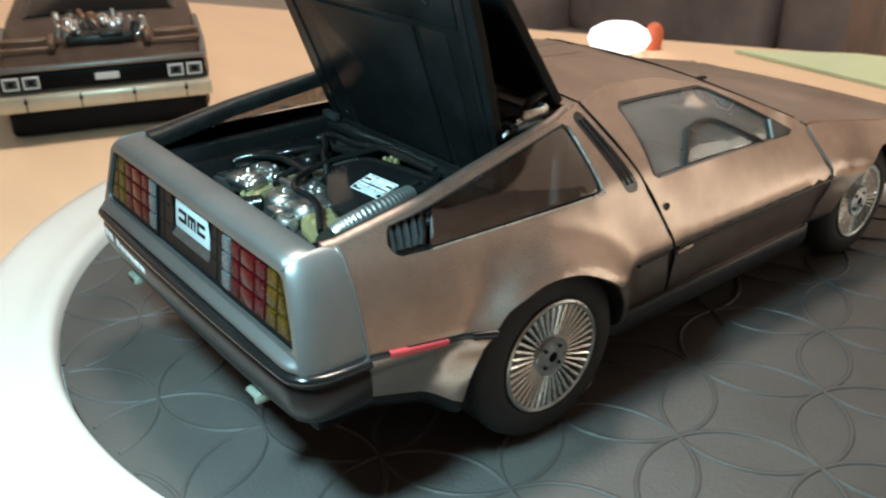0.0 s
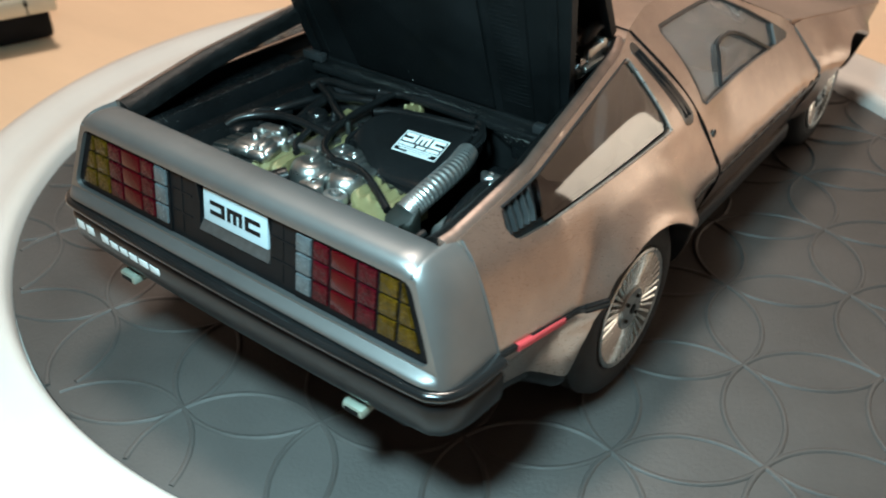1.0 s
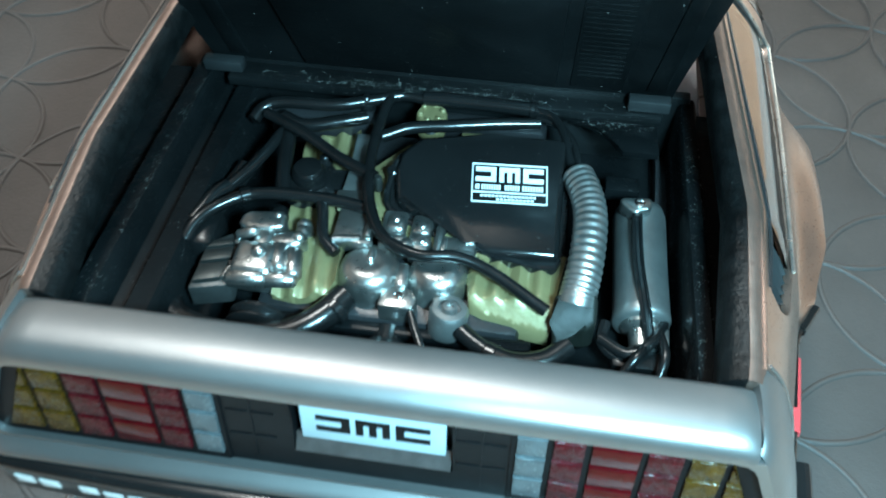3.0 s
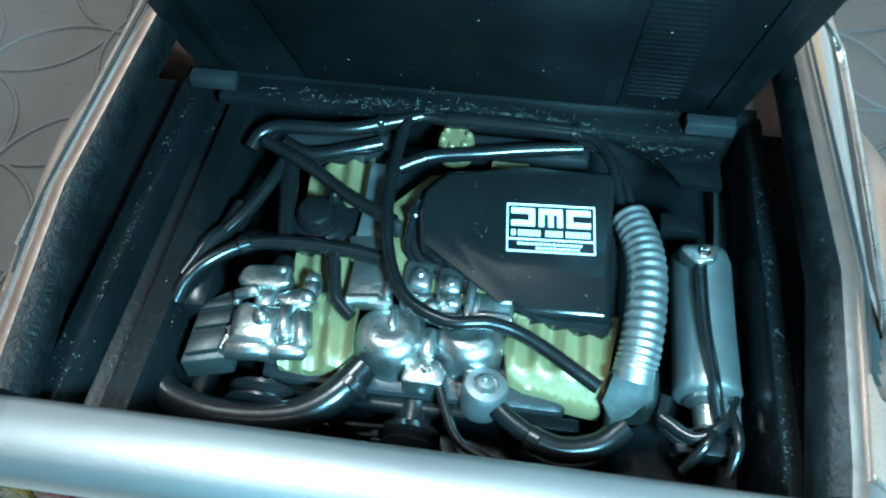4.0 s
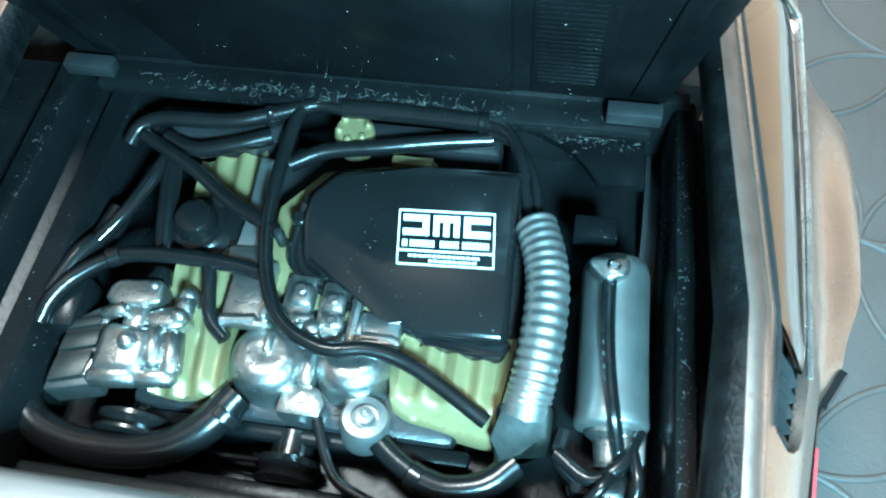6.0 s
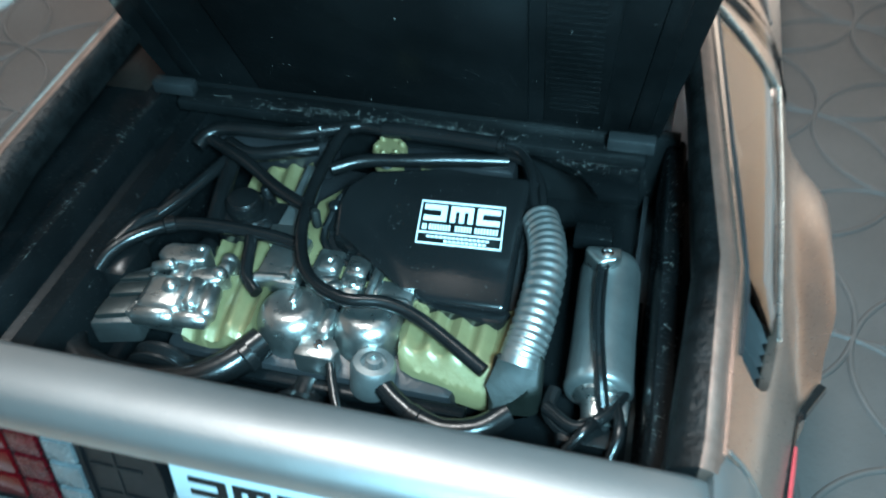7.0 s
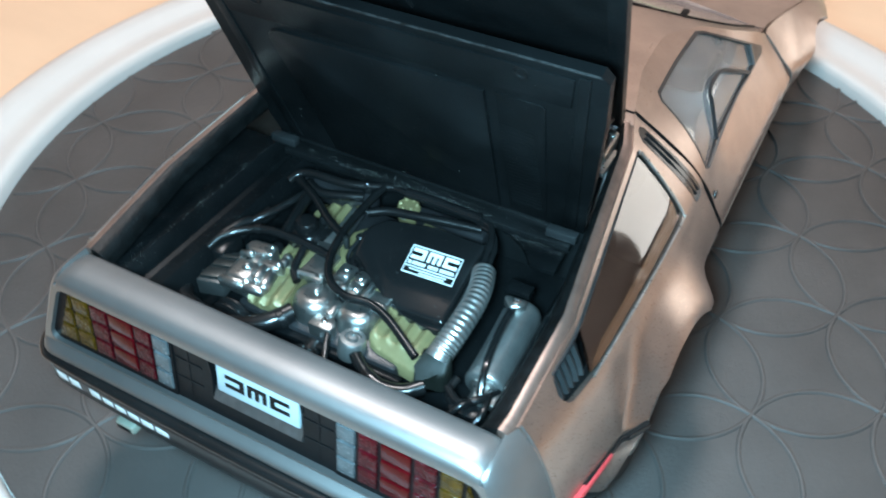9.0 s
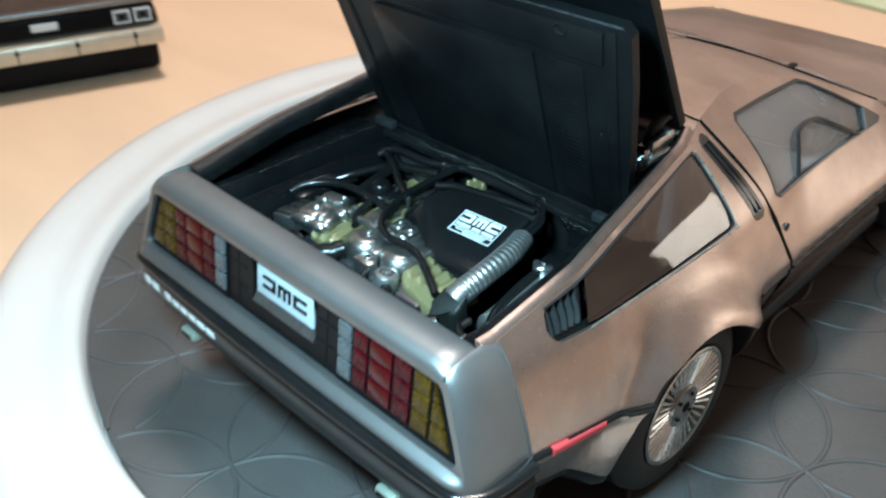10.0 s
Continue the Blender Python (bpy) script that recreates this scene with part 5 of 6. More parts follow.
for x, y, wx, wy in ((-0.028, -0.432, 0.046, 0.030), (0.026, -0.430, 0.050, 0.036), (-0.040, -0.385, 0.046, 0.050), (0.024, -0.392, 0.046, 0.044)):
    part("casting_block", boxes(((x, y, 0.846), (wx, wy, 0.046), 0.011)), ALLOY, intake, sharp=60)
part("casting_boss", lathe(bmesh.new(), [(0.018, -0.02), (0.018, 0.008), (0.012, 0.015), (0, 0.016)], (-0.004, -0.452, 0.862), seg=16), ALLOY, intake, sharp=60)
part("elbow_bridge", boxes(((-0.003, -0.515, 0.815), (0.03, 0.07, 0.045), 0.010)), ALLOY, intake)
part("mount_plate", prism(bmesh.new(), [(-0.048, -0.605), (0.036, -0.605), (0.044, -0.575), (0.022, -0.545), (-0.018, -0.542), (-0.042, -0.56)], 0.77, 0.828, 0.010), ALLOY, intake, "silver mounting lug")
part("mount_bolt", rod(bmesh.new(), (0.0, -0.573, 0.826), (0.0, -0.573, 0.836), 0.011, seg=12, bevel=0.003), CHROME, intake)
part("round_lug", lathe(bmesh.new(), [(0.044, -0.06), (0.046, 0), (0.040, 0.010), (0.026, 0.012), (0.025, 0.004), (0.017, 0.003), (0.016, 0.018), (0.008, 0.019), (0.007, 0.012), (0, 0.012)], (0.119, -0.593, 0.822), (0.10, 0.16, 1), 22), SOFT_ALLOY, intake, "round silver lug with a hollow bolt")
part("lug_arm", boxes(((0.092, -0.560, 0.805), (0.035, 0.06, 0.04), 0.012)), ALLOY, intake)

# caps
cap = bay_part("filler_cap", lathe(bmesh.new(), [(0.078, -0.04), (0.076, -0.020), (0.060, -0.014), (0.054, -0.006), (0.043, -0.004), (0.042, 0.020), (0.034, 0.031), (0.018, 0.035), (0, 0.036)], (-0.288, -0.255, 0.856), seg=24), HOSE, "black filler cap")
part("cap_flange", boxes(((-0.235, -0.245, 0.828), (0.09, 0.09, 0.02), 0.012)), HOSE, cap)
part("cap_knob", rod(bmesh.new(), (-0.262, -0.19, 0.82), (-0.262, -0.19, 0.868), 0.018, 0.014, 12, 0.006), HOSE, cap)
bay_part("distributor_cap", lathe(bmesh.new(), [(0.042, -0.05), (0.042, 0.0), (0.036, 0.008), (0, 0.010)], (-0.015, -0.012, 0.878), seg=20), OLIVE, "olive gold round cap with studs")
for k in range(6):
    a = math.pi / 3 * k + 0.3
    bay_part("cap_stud", rod(bmesh.new(), (-0.015 + 0.03 * math.cos(a), -0.012 + 0.03 * math.sin(a), 0.88), (-0.015 + 0.03 * math.cos(a), -0.012 + 0.03 * math.sin(a), 0.895), 0.0095, 0.008, 10, 0.003), OLIVE)
bay_part("cap_nose", rod(bmesh.new(), (-0.01, -0.055, 0.86), (-0.01, -0.055, 0.888), 0.018, 0.014, 12, 0.006), ALLOY)
bay_part("fitting", lathe(bmesh.new(), [(0.010, -0.04), (0.011, 0), (0.008, 0.006), (0, 0.008)], (-0.104, -0.280, 0.900), seg=14), DULL_ALLOY, "small grey hose fitting")
bay_part("post", rod(bmesh.new(), (-0.19, -0.006, 0.87), (-0.19, -0.006, 0.918), 0.02, 0.016, 14, 0.007), HOSE, "black round post")


def hose_run(pts, r, label="black rubber hose", m=None):
    return bay_part("hose", tube(pts, r, 12), m or HOSE, label, 60)


hose_run([(-0.525, -0.44, 0.795), (-0.545, -0.52, 0.785), (-0.55, -0.60, 0.78), (-0.515, -0.665, 0.775), (-0.43, -0.698, 0.778), (-0.33, -0.702, 0.782), (-0.235, -0.685, 0.79), (-0.17, -0.64, 0.80), (-0.125, -0.575, 0.808)], 0.034)
hose_run([(-0.455, -0.24, 0.845), (-0.48, -0.32, 0.835), (-0.515, -0.42, 0.815), (-0.535, -0.50, 0.80)], 0.026)
hose_run([(-0.53, -0.50, 0.85), (-0.515, -0.455, 0.865), (-0.48, -0.405, 0.87), (-0.411, -0.357, 0.873), (-0.32, -0.343, 0.875), (-0.195, -0.345, 0.873), (-0.113, -0.355, 0.868)], 0.016)
hose_run([(-0.04, 0.024, 0.90), (-0.098, 0.026, 0.902), (-0.130, 0.0, 0.902), (-0.138, -0.124, 0.90), (-0.131, -0.253, 0.90), (-0.105, -0.37, 0.895), (-0.055, -0.455, 0.89), (0.03, -0.497, 0.89), (0.118, -0.487, 0.886), (0.20, -0.505, 0.87), (0.335, -0.575, 0.842)], 0.0145)
hose_run([(-0.44, -0.085, 0.895), (-0.32, -0.150, 0.897), (-0.216, -0.222, 0.899), (-0.112, -0.275, 0.898)], 0.015)
hose_run([(-0.415, -0.05, 0.86), (-0.382, -0.11, 0.86), (-0.365, -0.2, 0.855), (-0.340, -0.325, 0.845)], 0.021)
hose_run([(-0.395, -0.12, 0.865), (-0.408, -0.19, 0.872), (-0.435, -0.26, 0.868), (-0.478, -0.325, 0.855)], 0.015, "dark shiny hose", GLOSS)
hose_run([(-0.475, -0.10, 0.88), (-0.455, -0.062, 0.893), (-0.405, -0.042, 0.90), (-0.275, -0.034, 0.90), (-0.192, -0.008, 0.90), (-0.10, 0.028, 0.902)], 0.017)
hose_run([(-0.04, 0.023, 0.904), (0.05, 0.024, 0.906), (0.26, 0.020, 0.904)], 0.020, "shiny black pipe", GLOSS)
hose_run([(0.25, 0.022, 0.900), (0.30, 0.002, 0.902), (0.335, -0.06, 0.902), (0.350, -0.13, 0.898), (0.372, -0.205, 0.895)], 0.012, "dark shiny pipe", GLOSS)
hose_run([(0.262, 0.010, 0.886), (0.32, -0.02, 0.892), (0.358, -0.08, 0.896), (0.375, -0.15, 0.898), (0.384, -0.205, 0.896)], 0.010, "dark shiny pipe", GLOSS)
hose_run([(-0.40, -0.075, 0.88), (-0.335, -0.096, 0.875), (-0.25, -0.075, 0.88), (-0.181, -0.047, 0.88)], 0.018)
hose_run([(-0.130, -0.105, 0.872), (-0.06, -0.07, 0.88), (0.05, -0.048, 0.882), (0.16, -0.022, 0.88), (0.27, 0.0, 0.876)], 0.017)
hose_run([(-0.235, -0.345, 0.868), (-0.222, -0.375, 0.868), (-0.212, -0.42, 0.862), (-0.198, -0.458, 0.858), (-0.165, -0.488, 0.85)], 0.014)
hose_run([(0.016, -0.575, 0.81), (0.030, -0.60, 0.81), (0.052, -0.65, 0.80), (0.085, -0.70, 0.79), (0.16, -0.73, 0.78)], 0.010)
hose_run([(0.125, -0.605, 0.80), (0.175, -0.645, 0.795), (0.235, -0.680, 0.79)], 0.021)
hose_run([(0.225, -0.675, 0.79), (0.28, -0.685, 0.785), (0.345, -0.668, 0.785), (0.392, -0.625, 0.79)], 0.026)
hose_run([(-0.53, -0.44, 0.85), (-0.50, -0.36, 0.86), (-0.478, -0.32, 0.855)], 0.020)
hose_run([(0.46, -0.60, 0.80), (0.52, -0.64, 0.81), (0.57, -0.61, 0.82), (0.60, -0.54, 0.80)], 0.013)
hose_run([(0.50, -0.70, 0.79), (0.54, -0.655, 0.83), (0.565, -0.60, 0.80)], 0.011)
hose_run([(0.585, -0.70, 0.79), (0.60, -0.64, 0.82), (0.585, -0.56, 0.81)], 0.011)
for c, p1, r in (((-0.43, -0.365, 0.873), (-0.405, -0.352, 0.873), 0.020), ((0.24, 0.020, 0.904), (0.256, 0.0195, 0.904), 0.0225), ((0.21, -0.668, 0.79), (0.235, -0.680, 0.79), 0.027), ((-0.150, -0.625, 0.80), (-0.138, -0.605, 0.803), 0.037)):
    bay_part("hose_clamp", rod(bmesh.new(), c, p1, r, seg=16, bevel=0.003), HOSE)
bay_part("engine_arm", prism(bmesh.new(), [(-0.205, -0.085), (-0.160, -0.085), (-0.135, -0.29), (-0.115, -0.33), (-0.20, -0.335), (-0.185, -0.22)], 0.83, 0.858, 0.006), SOFT_ALLOY, "grey engine arm")
bay_part("engine_arm_tip", prism(bmesh.new(), [(-0.205, -0.30), (-0.125, -0.29), (-0.105, -0.345), (-0.195, -0.35)], 0.84, 0.866, 0.006), ALLOY, "silver arm tip")
bay_part("crank_pulley", lathe(bmesh.new(), [(0, 0), (0.05, 0), (0.062, 0.01), (0.05, 0.022), (0.064, 0.036), (0.058, 0.05), (0.04, 0.055), (0.04, 0.10), (0, 0.10)], (-0.02, -0.715, 0.735), (0, 1, 0), 28), HOSE, "black crank pulley")
for z in (0.765, 0.72):
    bay_part("belt", tube([(-0.32, -0.655, z + 0.01), (-0.16, -0.675, z - 0.01), (-0.02, -0.68, z + 0.015)], 0.006, 6), PRINT, "thin black drive belt")
bay_part("cross_bar", boxes(((0.0, -0.625, 0.755), (0.62, 0.03, 0.03), 0.008)), LEDGE_BLACK, "black cross bar")
bay_part("ledge_lip", boxes(((-0.06, -0.735, 0.755), (0.42, 0.04, 0.02), 0.006)), LEDGE_BLACK, "black moulded lip")
bay_part("side_lump", boxes(((-0.50, -0.445, 0.80), (0.07, 0.12, 0.10), 0.02)), HOSE, "black moulded lump")
bay_part("back_block", boxes(((-0.30, -0.02, 0.83), (0.30, 0.08, 0.09), 0.02), ((0.12, 0.0, 0.82), (0.34, 0.06, 0.09), 0.015)), BLACK_CLEAN, "black moulded block")

# ---- engine lid: inner panel ----
def lid_at(u, v, off=0.0):
    return (u, 0.095 - 0.265 * v - off * 0.947, 0.915 + 0.790 * v - off * 0.32)


LID = [(-0.63, 0.0), (0.60, 0.0), (0.617, 0.175), (0.640, 0.36), (0.661, 0.55), (0.681, 0.74), (0.694, 0.965), (0.672, 1.0), (-0.672, 1.0), (-0.694, 0.965), (-0.652, 0.14)]
lid = part("engine_lid", patch(LID, [], lid_at, 0.08), MATT, car, "matt black inner engine lid, standing open", solid=0.034)


def lid_slab(quad, d0, d1, bev=0.0):
    bm = bmesh.new()
    a = [bm.verts.new(lid_at(u, v, d1)) for u, v in quad]
    b = [bm.verts.new(lid_at(u, v, d0)) for u, v in quad]
    f = bm.faces.new(a)
    bm.faces.new(b[::-1])
    for k in range(len(a)):
        m = (k + 1) % len(a)
        bm.faces.new((a[k], b[k], b[m], a[m]))
    if bev:
        bmesh.ops.bevel(bm, geom=list(f.edges), offset=bev, segments=2, profile=0.5, affect="EDGES")
    return bm


part("lid_rib", lid_slab([(-0.676, 0.988), (0.676, 0.988), (0.670, 0.999), (-0.670, 0.999)], -0.006, 0.004, 0.003), WORN_EDGE, lid, "worn top edge")
part("lid_step", lid_slab([(-0.585, 0.812), (0.585, 0.812), (0.60, 0.955), (-0.60, 0.955)], -0.004, 0.008, 0.003), MATT, lid)
part("lid_panel", lid_slab([(-0.37, 0.04), (0.30, 0.04), (0.315, 0.775), (-0.40, 0.775), (-0.432, 0.765), (-0.452, 0.742), (-0.455, 0.71)], -0.004, 0.013, 0.004), MATT, lid, "raised centre panel")
part("lid_panel", lid_slab([(0.335, 0.04), (0.470, 0.04), (0.505, 0.76), (0.490, 0.775), (0.350, 0.775)], -0.004, 0.004, 0.002), MATT, lid)
for s in (-1, 1):
    part("lid_column", lid_slab([(s * 0.53, 0.05), (s * 0.578, 0.05), (s * 0.645, 0.97), (s * 0.61, 0.97)], -0.004, 0.006, 0.004), MATT, lid)
for u, v in ((0.445, 0.925), (-0.445, 0.925)):
    x, y, z = lid_at(u, v, 0.009)
    part("lid_boss", lathe(bmesh.new(), [(0.026, -0.008), (0.025, 0.001), (0.020, 0.003), (0.016, 0.001), (0.014, -0.001), (0, -0.001)], (x, y, z), (0, -0.947, -0.32), 24), MATT, lid, "round moulded boss")
for k in range(24):
    part("lid_fin", lid_slab([(0.350, 0.10 + k * 0.022), (0.460, 0.10 + k * 0.022), (0.460, 0.109 + k * 0.022), (0.350, 0.109 + k * 0.022)], -0.002, 0.0048, 0.0003), MATT, lid)

# ---- outer louvre panel, hinged at the roof ----
def louvre_at(u, v, off=0.0):
    h = 0.60 + 0.13 * v
    return (u * h, 0.375 - 0.60 * v - off * 0.785, 1.225 + 0.765 * v - off * 0.62)


louvre = part("louvre_panel", patch([(-1, 0), (1, 0), (1, 0.5), (1, 1), (-1, 1), (-1, 0.5)], [], louvre_at, 0.12), MATT, car, "black outer louvre panel raised on its roof hinge", solid=0.03)


def louvre_bar(name, quad, d0, d1, bev=0.006, label=""):
    bm = bmesh.new()
    a = [bm.verts.new(louvre_at(u, v, d1)) for u, v in quad]
    b = [bm.verts.new(louvre_at(u, v, d0)) for u, v in quad]
    f = bm.faces.new(a)
    bm.faces.new(b[::-1])
    for k in range(4):
        bm.faces.new((a[k], b[k], b[(k + 1) % 4], a[(k + 1) % 4]))
    bmesh.ops.bevel(bm, geom=list(f.edges), offset=bev, segments=2, profile=0.5, affect="EDGES")
    part(name, bm, MATT, louvre, label)


for s in (-1, 1):
    louvre_bar("louvre_side", [(s * 0.93, -0.02), (s * 1.0, -0.02), (s * 1.0, 1.0), (s * 0.93, 1.0)], -0.004, 0.032)
louvre_bar("louvre_rib", [(-0.05, 0.02), (0.05, 0.02), (0.05, 0.98), (-0.05, 0.98)], -0.004, 0.02)
louvre_bar("louvre_edge", [(-1, 0.972), (1, 0.972), (1, 1.0), (-1, 1.0)], -0.004, 0.014, 0.006)
louvre_bar("louvre_latch", [(-0.045, 0.60), (0.045, 0.60), (0.030, 0.86), (-0.030, 0.86)], -0.004, 0.045, 0.010, "black centre latch")
part("louvre_trim", tube([louvre_at(-0.99, 1.004, 0.006), louvre_at(0, 1.006, 0.006), louvre_at(0.99, 1.004, 0.006)], 0.007, 8), STEEL, louvre, "bright metal top edge")
for v in (0.2, 0.4, 0.6, 0.8):
    louvre_bar("louvre_slat", [(-0.92, v), (0.92, v), (0.92, v + 0.03), (-0.92, v + 0.03)], -0.004, 0.012, 0.004)

# rear shelf and hinges below the louvres
bm = bmesh.new()
vs = [bm.verts.new(p) for p in ((-0.60, 0.115, 0.90), (0.60, 0.115, 0.90), (0.57, 0.41, 1.15), (-0.57, 0.41, 1.15))]
bm.faces.new(vs)
part("rear_screen", bm, GLOSS, car, "dark sloping rear screen", solid=0.02)
for s in (1, -1):
    hinge = part("louvre_hinge", tube([(s * 0.565, 0.335, 1.255), (s * 0.555, 0.285, 1.235), (s * 0.55, 0.245, 1.18), (s * 0.545, 0.255, 1.09)], 0.024, 10), BLACK_CLEAN, car, "black curved louvre hinge")
    part("hinge_bracket", boxes(((s * 0.575, 0.21, 1.150), (0.10, 0.14, 0.02), 0.006), ((s * 0.60, 0.24, 1.182), (0.022, 0.13, 0.06), 0.006), ((s * 0.565, 0.15, 1.135), (0.08, 0.06, 0.035), 0.006)), ALLOY, hinge, "silver stepped hinge bracket")
    part("hinge_tooth", boxes(((s * 0.575, 0.285, 1.205), (0.07, 0.022, 0.03), 0.005)), ALLOY, hinge)
    part("hinge_tooth", boxes(((s * 0.57, 0.225, 1.183), (0.05, 0.03, 0.035), 0.005)), BLACK_CLEAN, hinge)
    part("hinge_tooth", boxes(((s * 0.565, 0.165, 1.168), (0.06, 0.026, 0.03), 0.005)), CHROME, hinge)
    part("hinge_spring", tube([(s * 0.585, 0.08, 1.10), (s * 0.58, 0.12, 1.13), (s * 0.59, 0.18, 1.17)], 0.012, 8), CHROME, hinge)

# lint and grit on the flat black ledges
LINT = shader("grey_lint", (0.13, 0.134, 0.124), 0.9, 0, 0.5, 400)
rnd = random.Random(11)


def rest_place(part_of=1.0):
    k = rnd.random() * part_of
    if k < 0.40:
        return (rnd.choice((rnd.uniform(-0.54, 0.50), rnd.gauss(0.10, 0.07), rnd.gauss(-0.20, 0.12))), 0.03 + abs(rnd.gauss(0, 0.018)), 0.9152)
    if k < 0.62:
        return (rnd.choice((rnd.uniform(0.36, 0.565), rnd.gauss(0.44, 0.035))), 0.045 - abs(rnd.gauss(0, 0.022)), 0.8882)
    y = rnd.uniform(-0.74, 0.02)
    d = -0.028 * (y + 0.35)
    if k < 0.82:
        return (-(0.640 + abs(rnd.gauss(0, 0.012)) + d), y, 0.9122)
    return (0.642 + abs(rnd.gauss(0, 0.010)) + d, y, 0.9122)


bm = bmesh.new()
for k in range(900):
    x, y, z = rest_place()
    r = 0.0005 + 0.0010 * rnd.random() ** 3
    a = rnd.random() * 6.3
    vs = [bm.verts.new((x + r * math.cos(a + q), y + r * math.sin(a + q), z)) for q in (0, 1.5, 3.0, 4.7)] + [bm.verts.new((x, y, z + r))]
    for q in range(4):
        bm.faces.new((vs[q], vs[(q + 1) % 4], vs[4]))
tagged(part("grit", bm, LINT, bay, "fine pale grit"), kind="stuff")
bm = bmesh.new()
for k in range(230):
    x, y, z = rest_place(0.62 if k < 200 else 1.0)
    a, n, r = rnd.random() * 6.3, 0.006 + rnd.random() * 0.014, 0.00024
    bend = rnd.uniform(-3.5, 3.5)
    pts = [Vector((x, y, z + 0.0008))]
    for q in range(4):
        pts.append(pts[-1] + Vector((math.cos(a), math.sin(a), rnd.uniform(-0.1, 0.25))) * n / 4)
        a += bend / 4
    sweep(bm, pts, lambda i, c: [(-r, -r), (r, -r), (0, r)])
tagged(part("lint", bm, LINT, bay, "curled pale lint fibres"), kind="stuff")


def speck(bm, place, u, v, r):
    """One small faceted crumb of dust; place(u, v, off) gives a point over the surface."""
    ring = [bm.verts.new(place(u + r * math.cos(a), v + r * math.sin(a), 0.0)) for a in (0, 1.6, 3.1, 4.7)]
    tip = bm.verts.new(place(u, v, r))
    for q in range(4):
        bm.faces.new((ring[q], ring[(q + 1) % 4], tip))


bm = bmesh.new()
for k in range(120):
    u = rnd.uniform(-0.60, 0.60)
    v = rnd.choice((rnd.uniform(0.02, 0.97), rnd.uniform(0.02, 0.25)))
    speck(bm, lambda a, b, o: lid_at(a, b, o + 0.0145), u, v, 0.0007 + 0.0016 * rnd.random() ** 4)
tagged(part("dust", bm, LINT, lid, "tiny pale dust specks"), kind="stuff")
bm = bmesh.new()
for k in range(50):
    u, v = rnd.uniform(0.02, 0.33), rnd.uniform(-0.41, -0.13)
    speck(bm, lambda a, b, o: (a, b, air_top(a, b) + o + 0.0004), u, v, 0.0005 + 0.0010 * rnd.random() ** 3)
tagged(part("dust", bm, LINT, air, "tiny pale dust specks"), kind="stuff")
bm = bmesh.new()
for k in range(90):
    u, v = rnd.uniform(-0.9, 0.9), rnd.uniform(0.35, 0.97)
    speck(bm, lambda a, b, o: louvre_at(a, b, o + 0.0005), u, v, 0.0008 + 0.0018 * rnd.random() ** 4)
tagged(part("dust", bm, LINT, louvre, "tiny pale dust specks"), kind="stuff")

# ---- second model car on the table ----
other = thing("second_model_car", (-5.9, 0.68, TABLE_Z), "brown-silver model sports car with bare engine parts on its nose", "model car")
YAW = Matrix.Translation((-5.26, 0.44, TABLE_Z)) @ Matrix.Rotation(math.atan2(-0.33, 0.944), 4, "Z")


def opart(name, bm, m, label="", parent=None, sharp=38):
    """Local axes: x ahead out of its nose, y to its left, z up from the table."""
    bmesh.ops.transform(bm, matrix=YAW, verts=bm.verts)
    return part(name, bm, m, parent or other, label, sharp)


def nose(rows):
    """A hull from sections: x, half width, low z, high z."""
    bm = bmesh.new()
    rings = []
    for x, w, z0, z1 in rows:
        rings.append([bm.verts.new(p) for p in ((x, -w * 0.95, z0), (x, -w, (z0 + z1) / 2), (x, -w * 0.93, z1 - 0.02), (x, -w * 0.88, z1), (x, 0, z1 + 0.02), (x, w * 0.88, z1), (x, w * 0.93, z1 - 0.02), (x, w, (z0 + z1) / 2), (x, w * 0.95, z0))])
    for a, b in zip(rings, rings[1:]):
        for k in range(9):
            bm.faces.new((a[k], a[(k + 1) % 9], b[(k + 1) % 9], b[k]))
    bm.faces.new(rings[0])
    bm.faces.new(rings[-1])
    return bm


opart("body", nose([(-0.06, 0.93, 0.30, 0.66), (-0.25, 0.95, 0.28, 0.69), (-1.0, 0.98, 0.25, 0.80), (-1.5, 0.98, 0.25, 0.86), (-3.9, 0.97, 0.3, 0.95)]), OLD_BROWN, "dull brown-silver car body")
opart("cabin", nose([(-1.45, 0.80, 0.80, 0.88), (-2.2, 0.66, 0.8, 1.17), (-2.9, 0.64, 0.8, 1.20), (-3.8, 0.72, 0.8, 0.98)]), GLOSS, "dark glass cabin")
grille = opart("grille", boxes(((-0.035, 0, 0.555), (0.06, 1.80, 0.15), 0.01)), PRINT, "black grille with square headlights")
for y in (-0.80, -0.63, 0.63, 0.80):
    opart("headlight", boxes(((0.0, y, 0.555), (0.03, 0.135, 0.105), 0.012)), WHITE_LENS, "square pale headlight", grille)
for y in (-0.80, -0.63, 0.63, 0.80):
    opart("reflector", boxes(((0.014, y, 0.555), (0.01, 0.05, 0.045), 0.004)), PRINT, "", grille)
    opart("lamp_frame", boxes(((0.010, y, 0.603), (0.02, 0.140, 0.016), 0.004), ((0.010, y, 0.507), (0.02, 0.140, 0.016), 0.004), ((0.010, y - 0.062, 0.555), (0.02, 0.016, 0.11), 0.004), ((0.010, y + 0.062, 0.555), (0.02, 0.016, 0.11), 0.004)), WHITE_PRINT, "pale headlight frame", grille)
opart("front_plate", boxes(((0.005, 0.02, 0.56), (0.02, 0.21, 0.06), 0.004)), WHITE_PRINT, "small white plate", grille)
bump = opart("bumper", boxes(((0.0, 0, 0.375), (0.16, 1.88, 0.15), 0.03)), CREAM, "cream metal bumper")
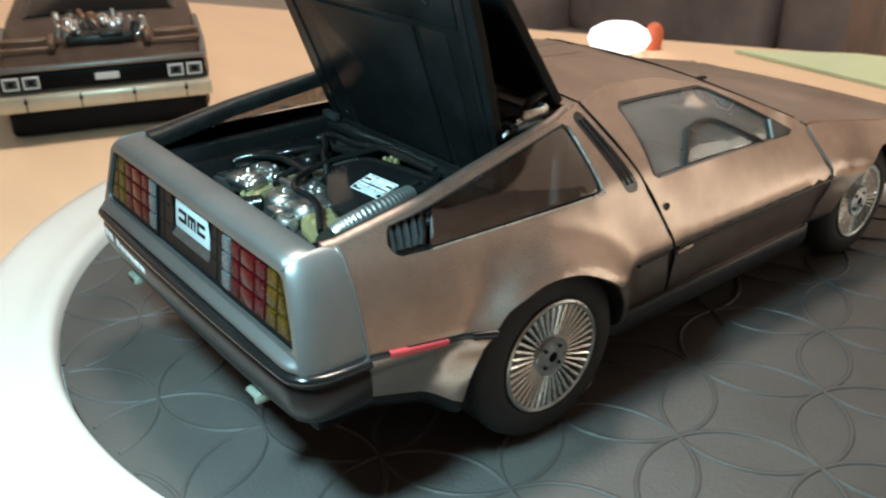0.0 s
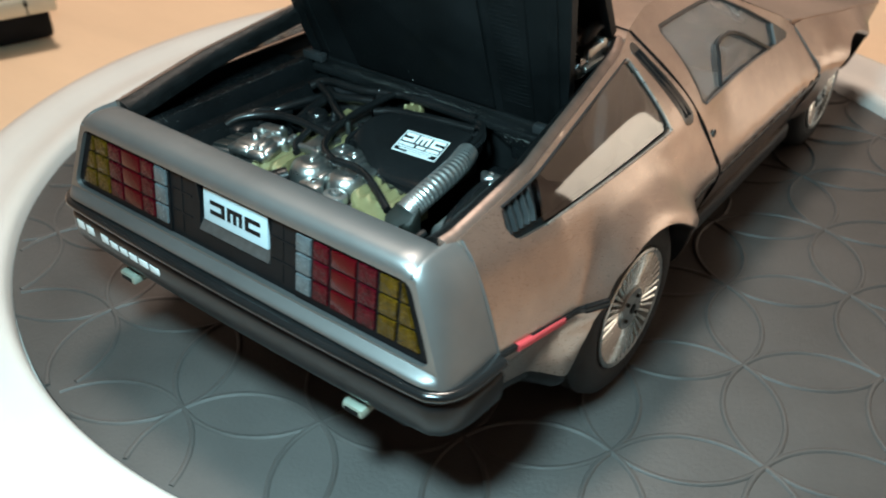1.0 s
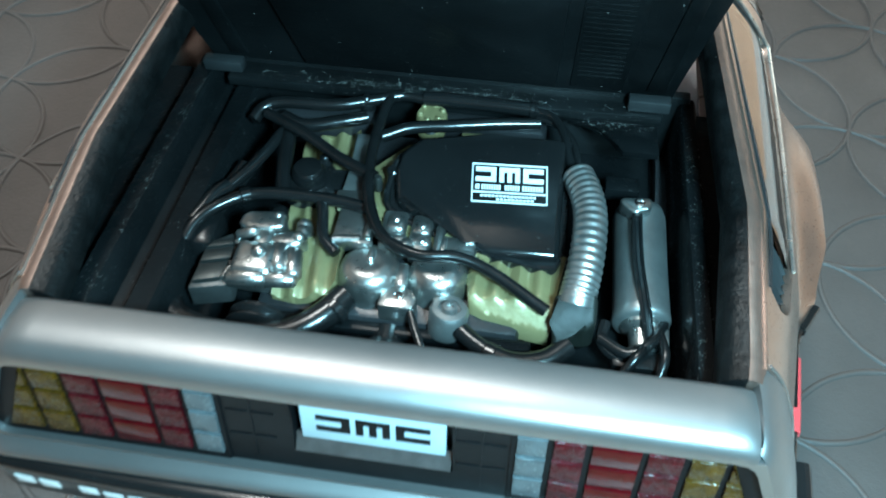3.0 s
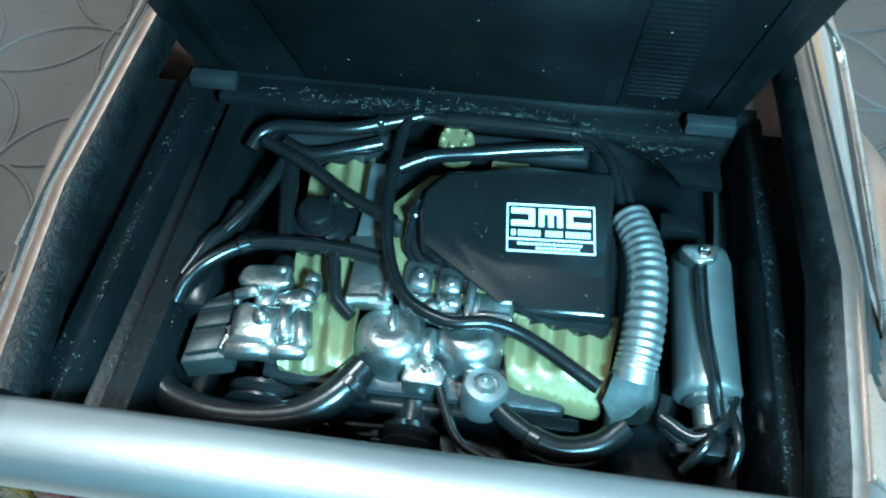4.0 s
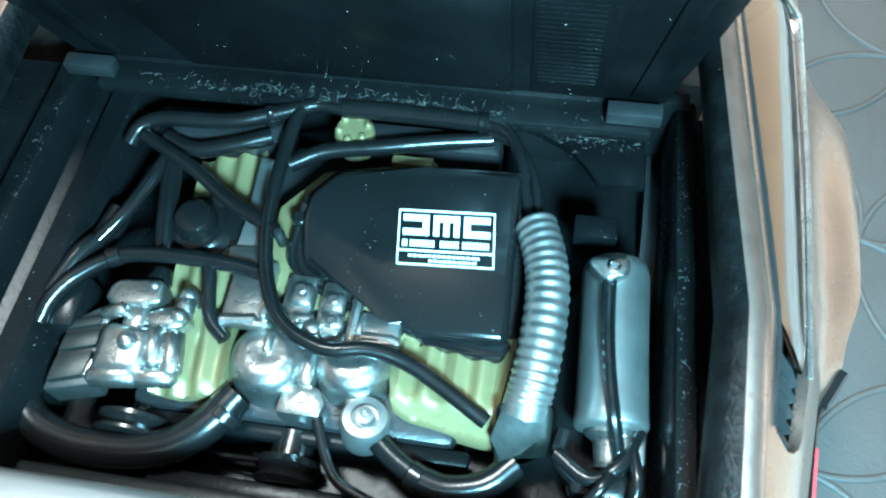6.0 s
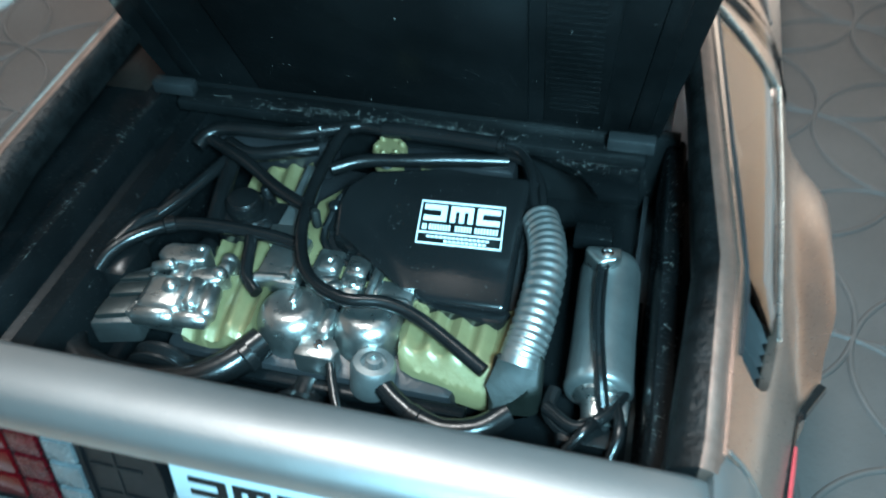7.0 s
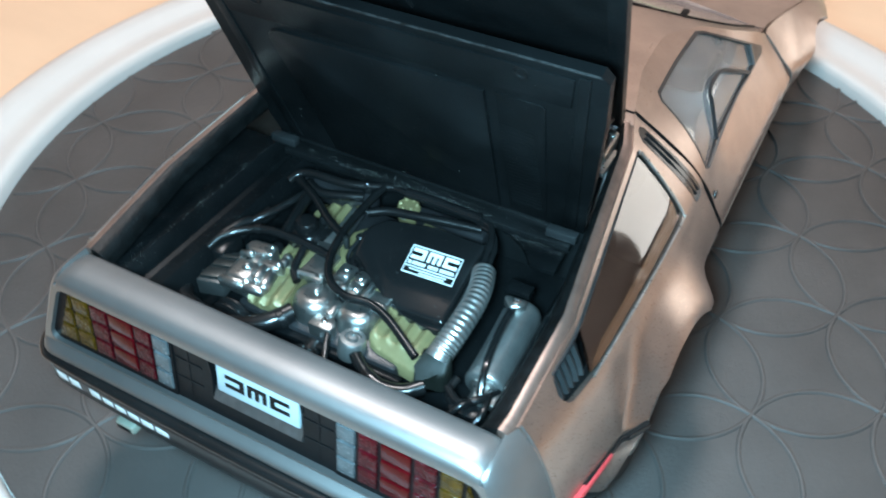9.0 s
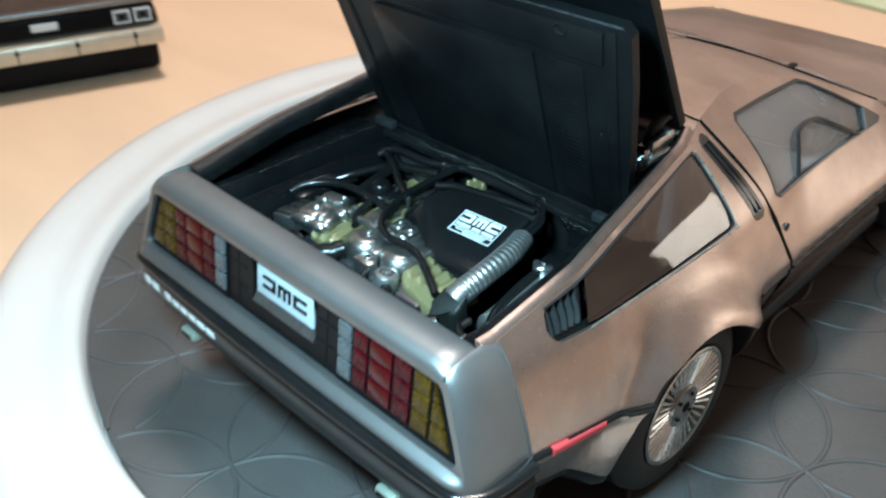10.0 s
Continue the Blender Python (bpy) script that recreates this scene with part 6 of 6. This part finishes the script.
for k in range(4):
    y = -0.70 + k * 0.467
    opart("bumper_bolt", rod(bmesh.new(), (0.078, y, 0.40), (0.088, y, 0.40), 0.018, seg=10), PRINT, "", bump)
    opart("bumper_joint", boxes(((0.079, y, 0.375), (0.006, 0.012, 0.14), 0)), DULL_ALLOY, "", bump)
opart("nose_edge", boxes(((-0.05, 0, 0.665), (0.08, 1.82, 0.045), 0.015)), STEEL_REAR, "pale nose edge")
opart("apron", boxes(((-0.22, 0, 0.185), (0.34, 1.78, 0.29), 0.05)), DEAD_BLACK, "black lower apron")
for s in (-1, 1):
    opart("fender_trim", tube([(-0.05, s * 0.90, 0.67), (-0.5, s * 0.92, 0.73), (-1.1, s * 0.92, 0.82)], 0.034, 8), SOFT_ALLOY, "pale fender edge")
    for x in (-0.62, -3.2):
        w = opart("wheel", lathe(bmesh.new(), [(0, -0.2), (0.26, -0.2), (0.31, -0.17), (0.31, -0.03), (0.27, 0), (0.2, 0.0), (0.19, -0.03), (0, -0.03)], (x, s * 0.93, 0.31), (0, s, 0), 28), RUBBER, "black tyre")
    opart("pipe_rail", boxes(((-0.62, s * 0.70, 0.80), (0.10, 0.42, 0.04), 0.015), ((-0.42, s * 0.68, 0.765), (0.06, 0.46, 0.03), 0.012)), COPPER, "copper brown rail")
    opart("rail_post", boxes(((-0.52, s * 0.43, 0.80), (0.36, 0.06, 0.09), 0.015)), COPPER, "copper brown post")
eng = opart("bare_engine", boxes(((-0.62, 0.0, 0.79), (0.30, 0.62, 0.10), 0.03), ((-0.50, 0.1, 0.84), (0.12, 0.22, 0.06), 0.02)), DULL_ALLOY, "grey and chrome engine parts")
rnd = random.Random(4)
for k in range(26):
    x, y = -0.50 - rnd.random() * 0.55, -0.40 + rnd.random() * 0.8
    r = 0.022 + rnd.random() * 0.035
    m = rnd.choice((CHROME, ALLOY, CHROME, DULL_ALLOY, COPPER))
    opart("engine_piece", lathe(bmesh.new(), [(r, -0.06), (r, 0.03), (r * 0.7, 0.05), (0, 0.055)], (x, y, 0.85 + rnd.random() * 0.10), (rnd.random() - 0.5, rnd.random() - 0.5, 1), 12), m, "", eng)
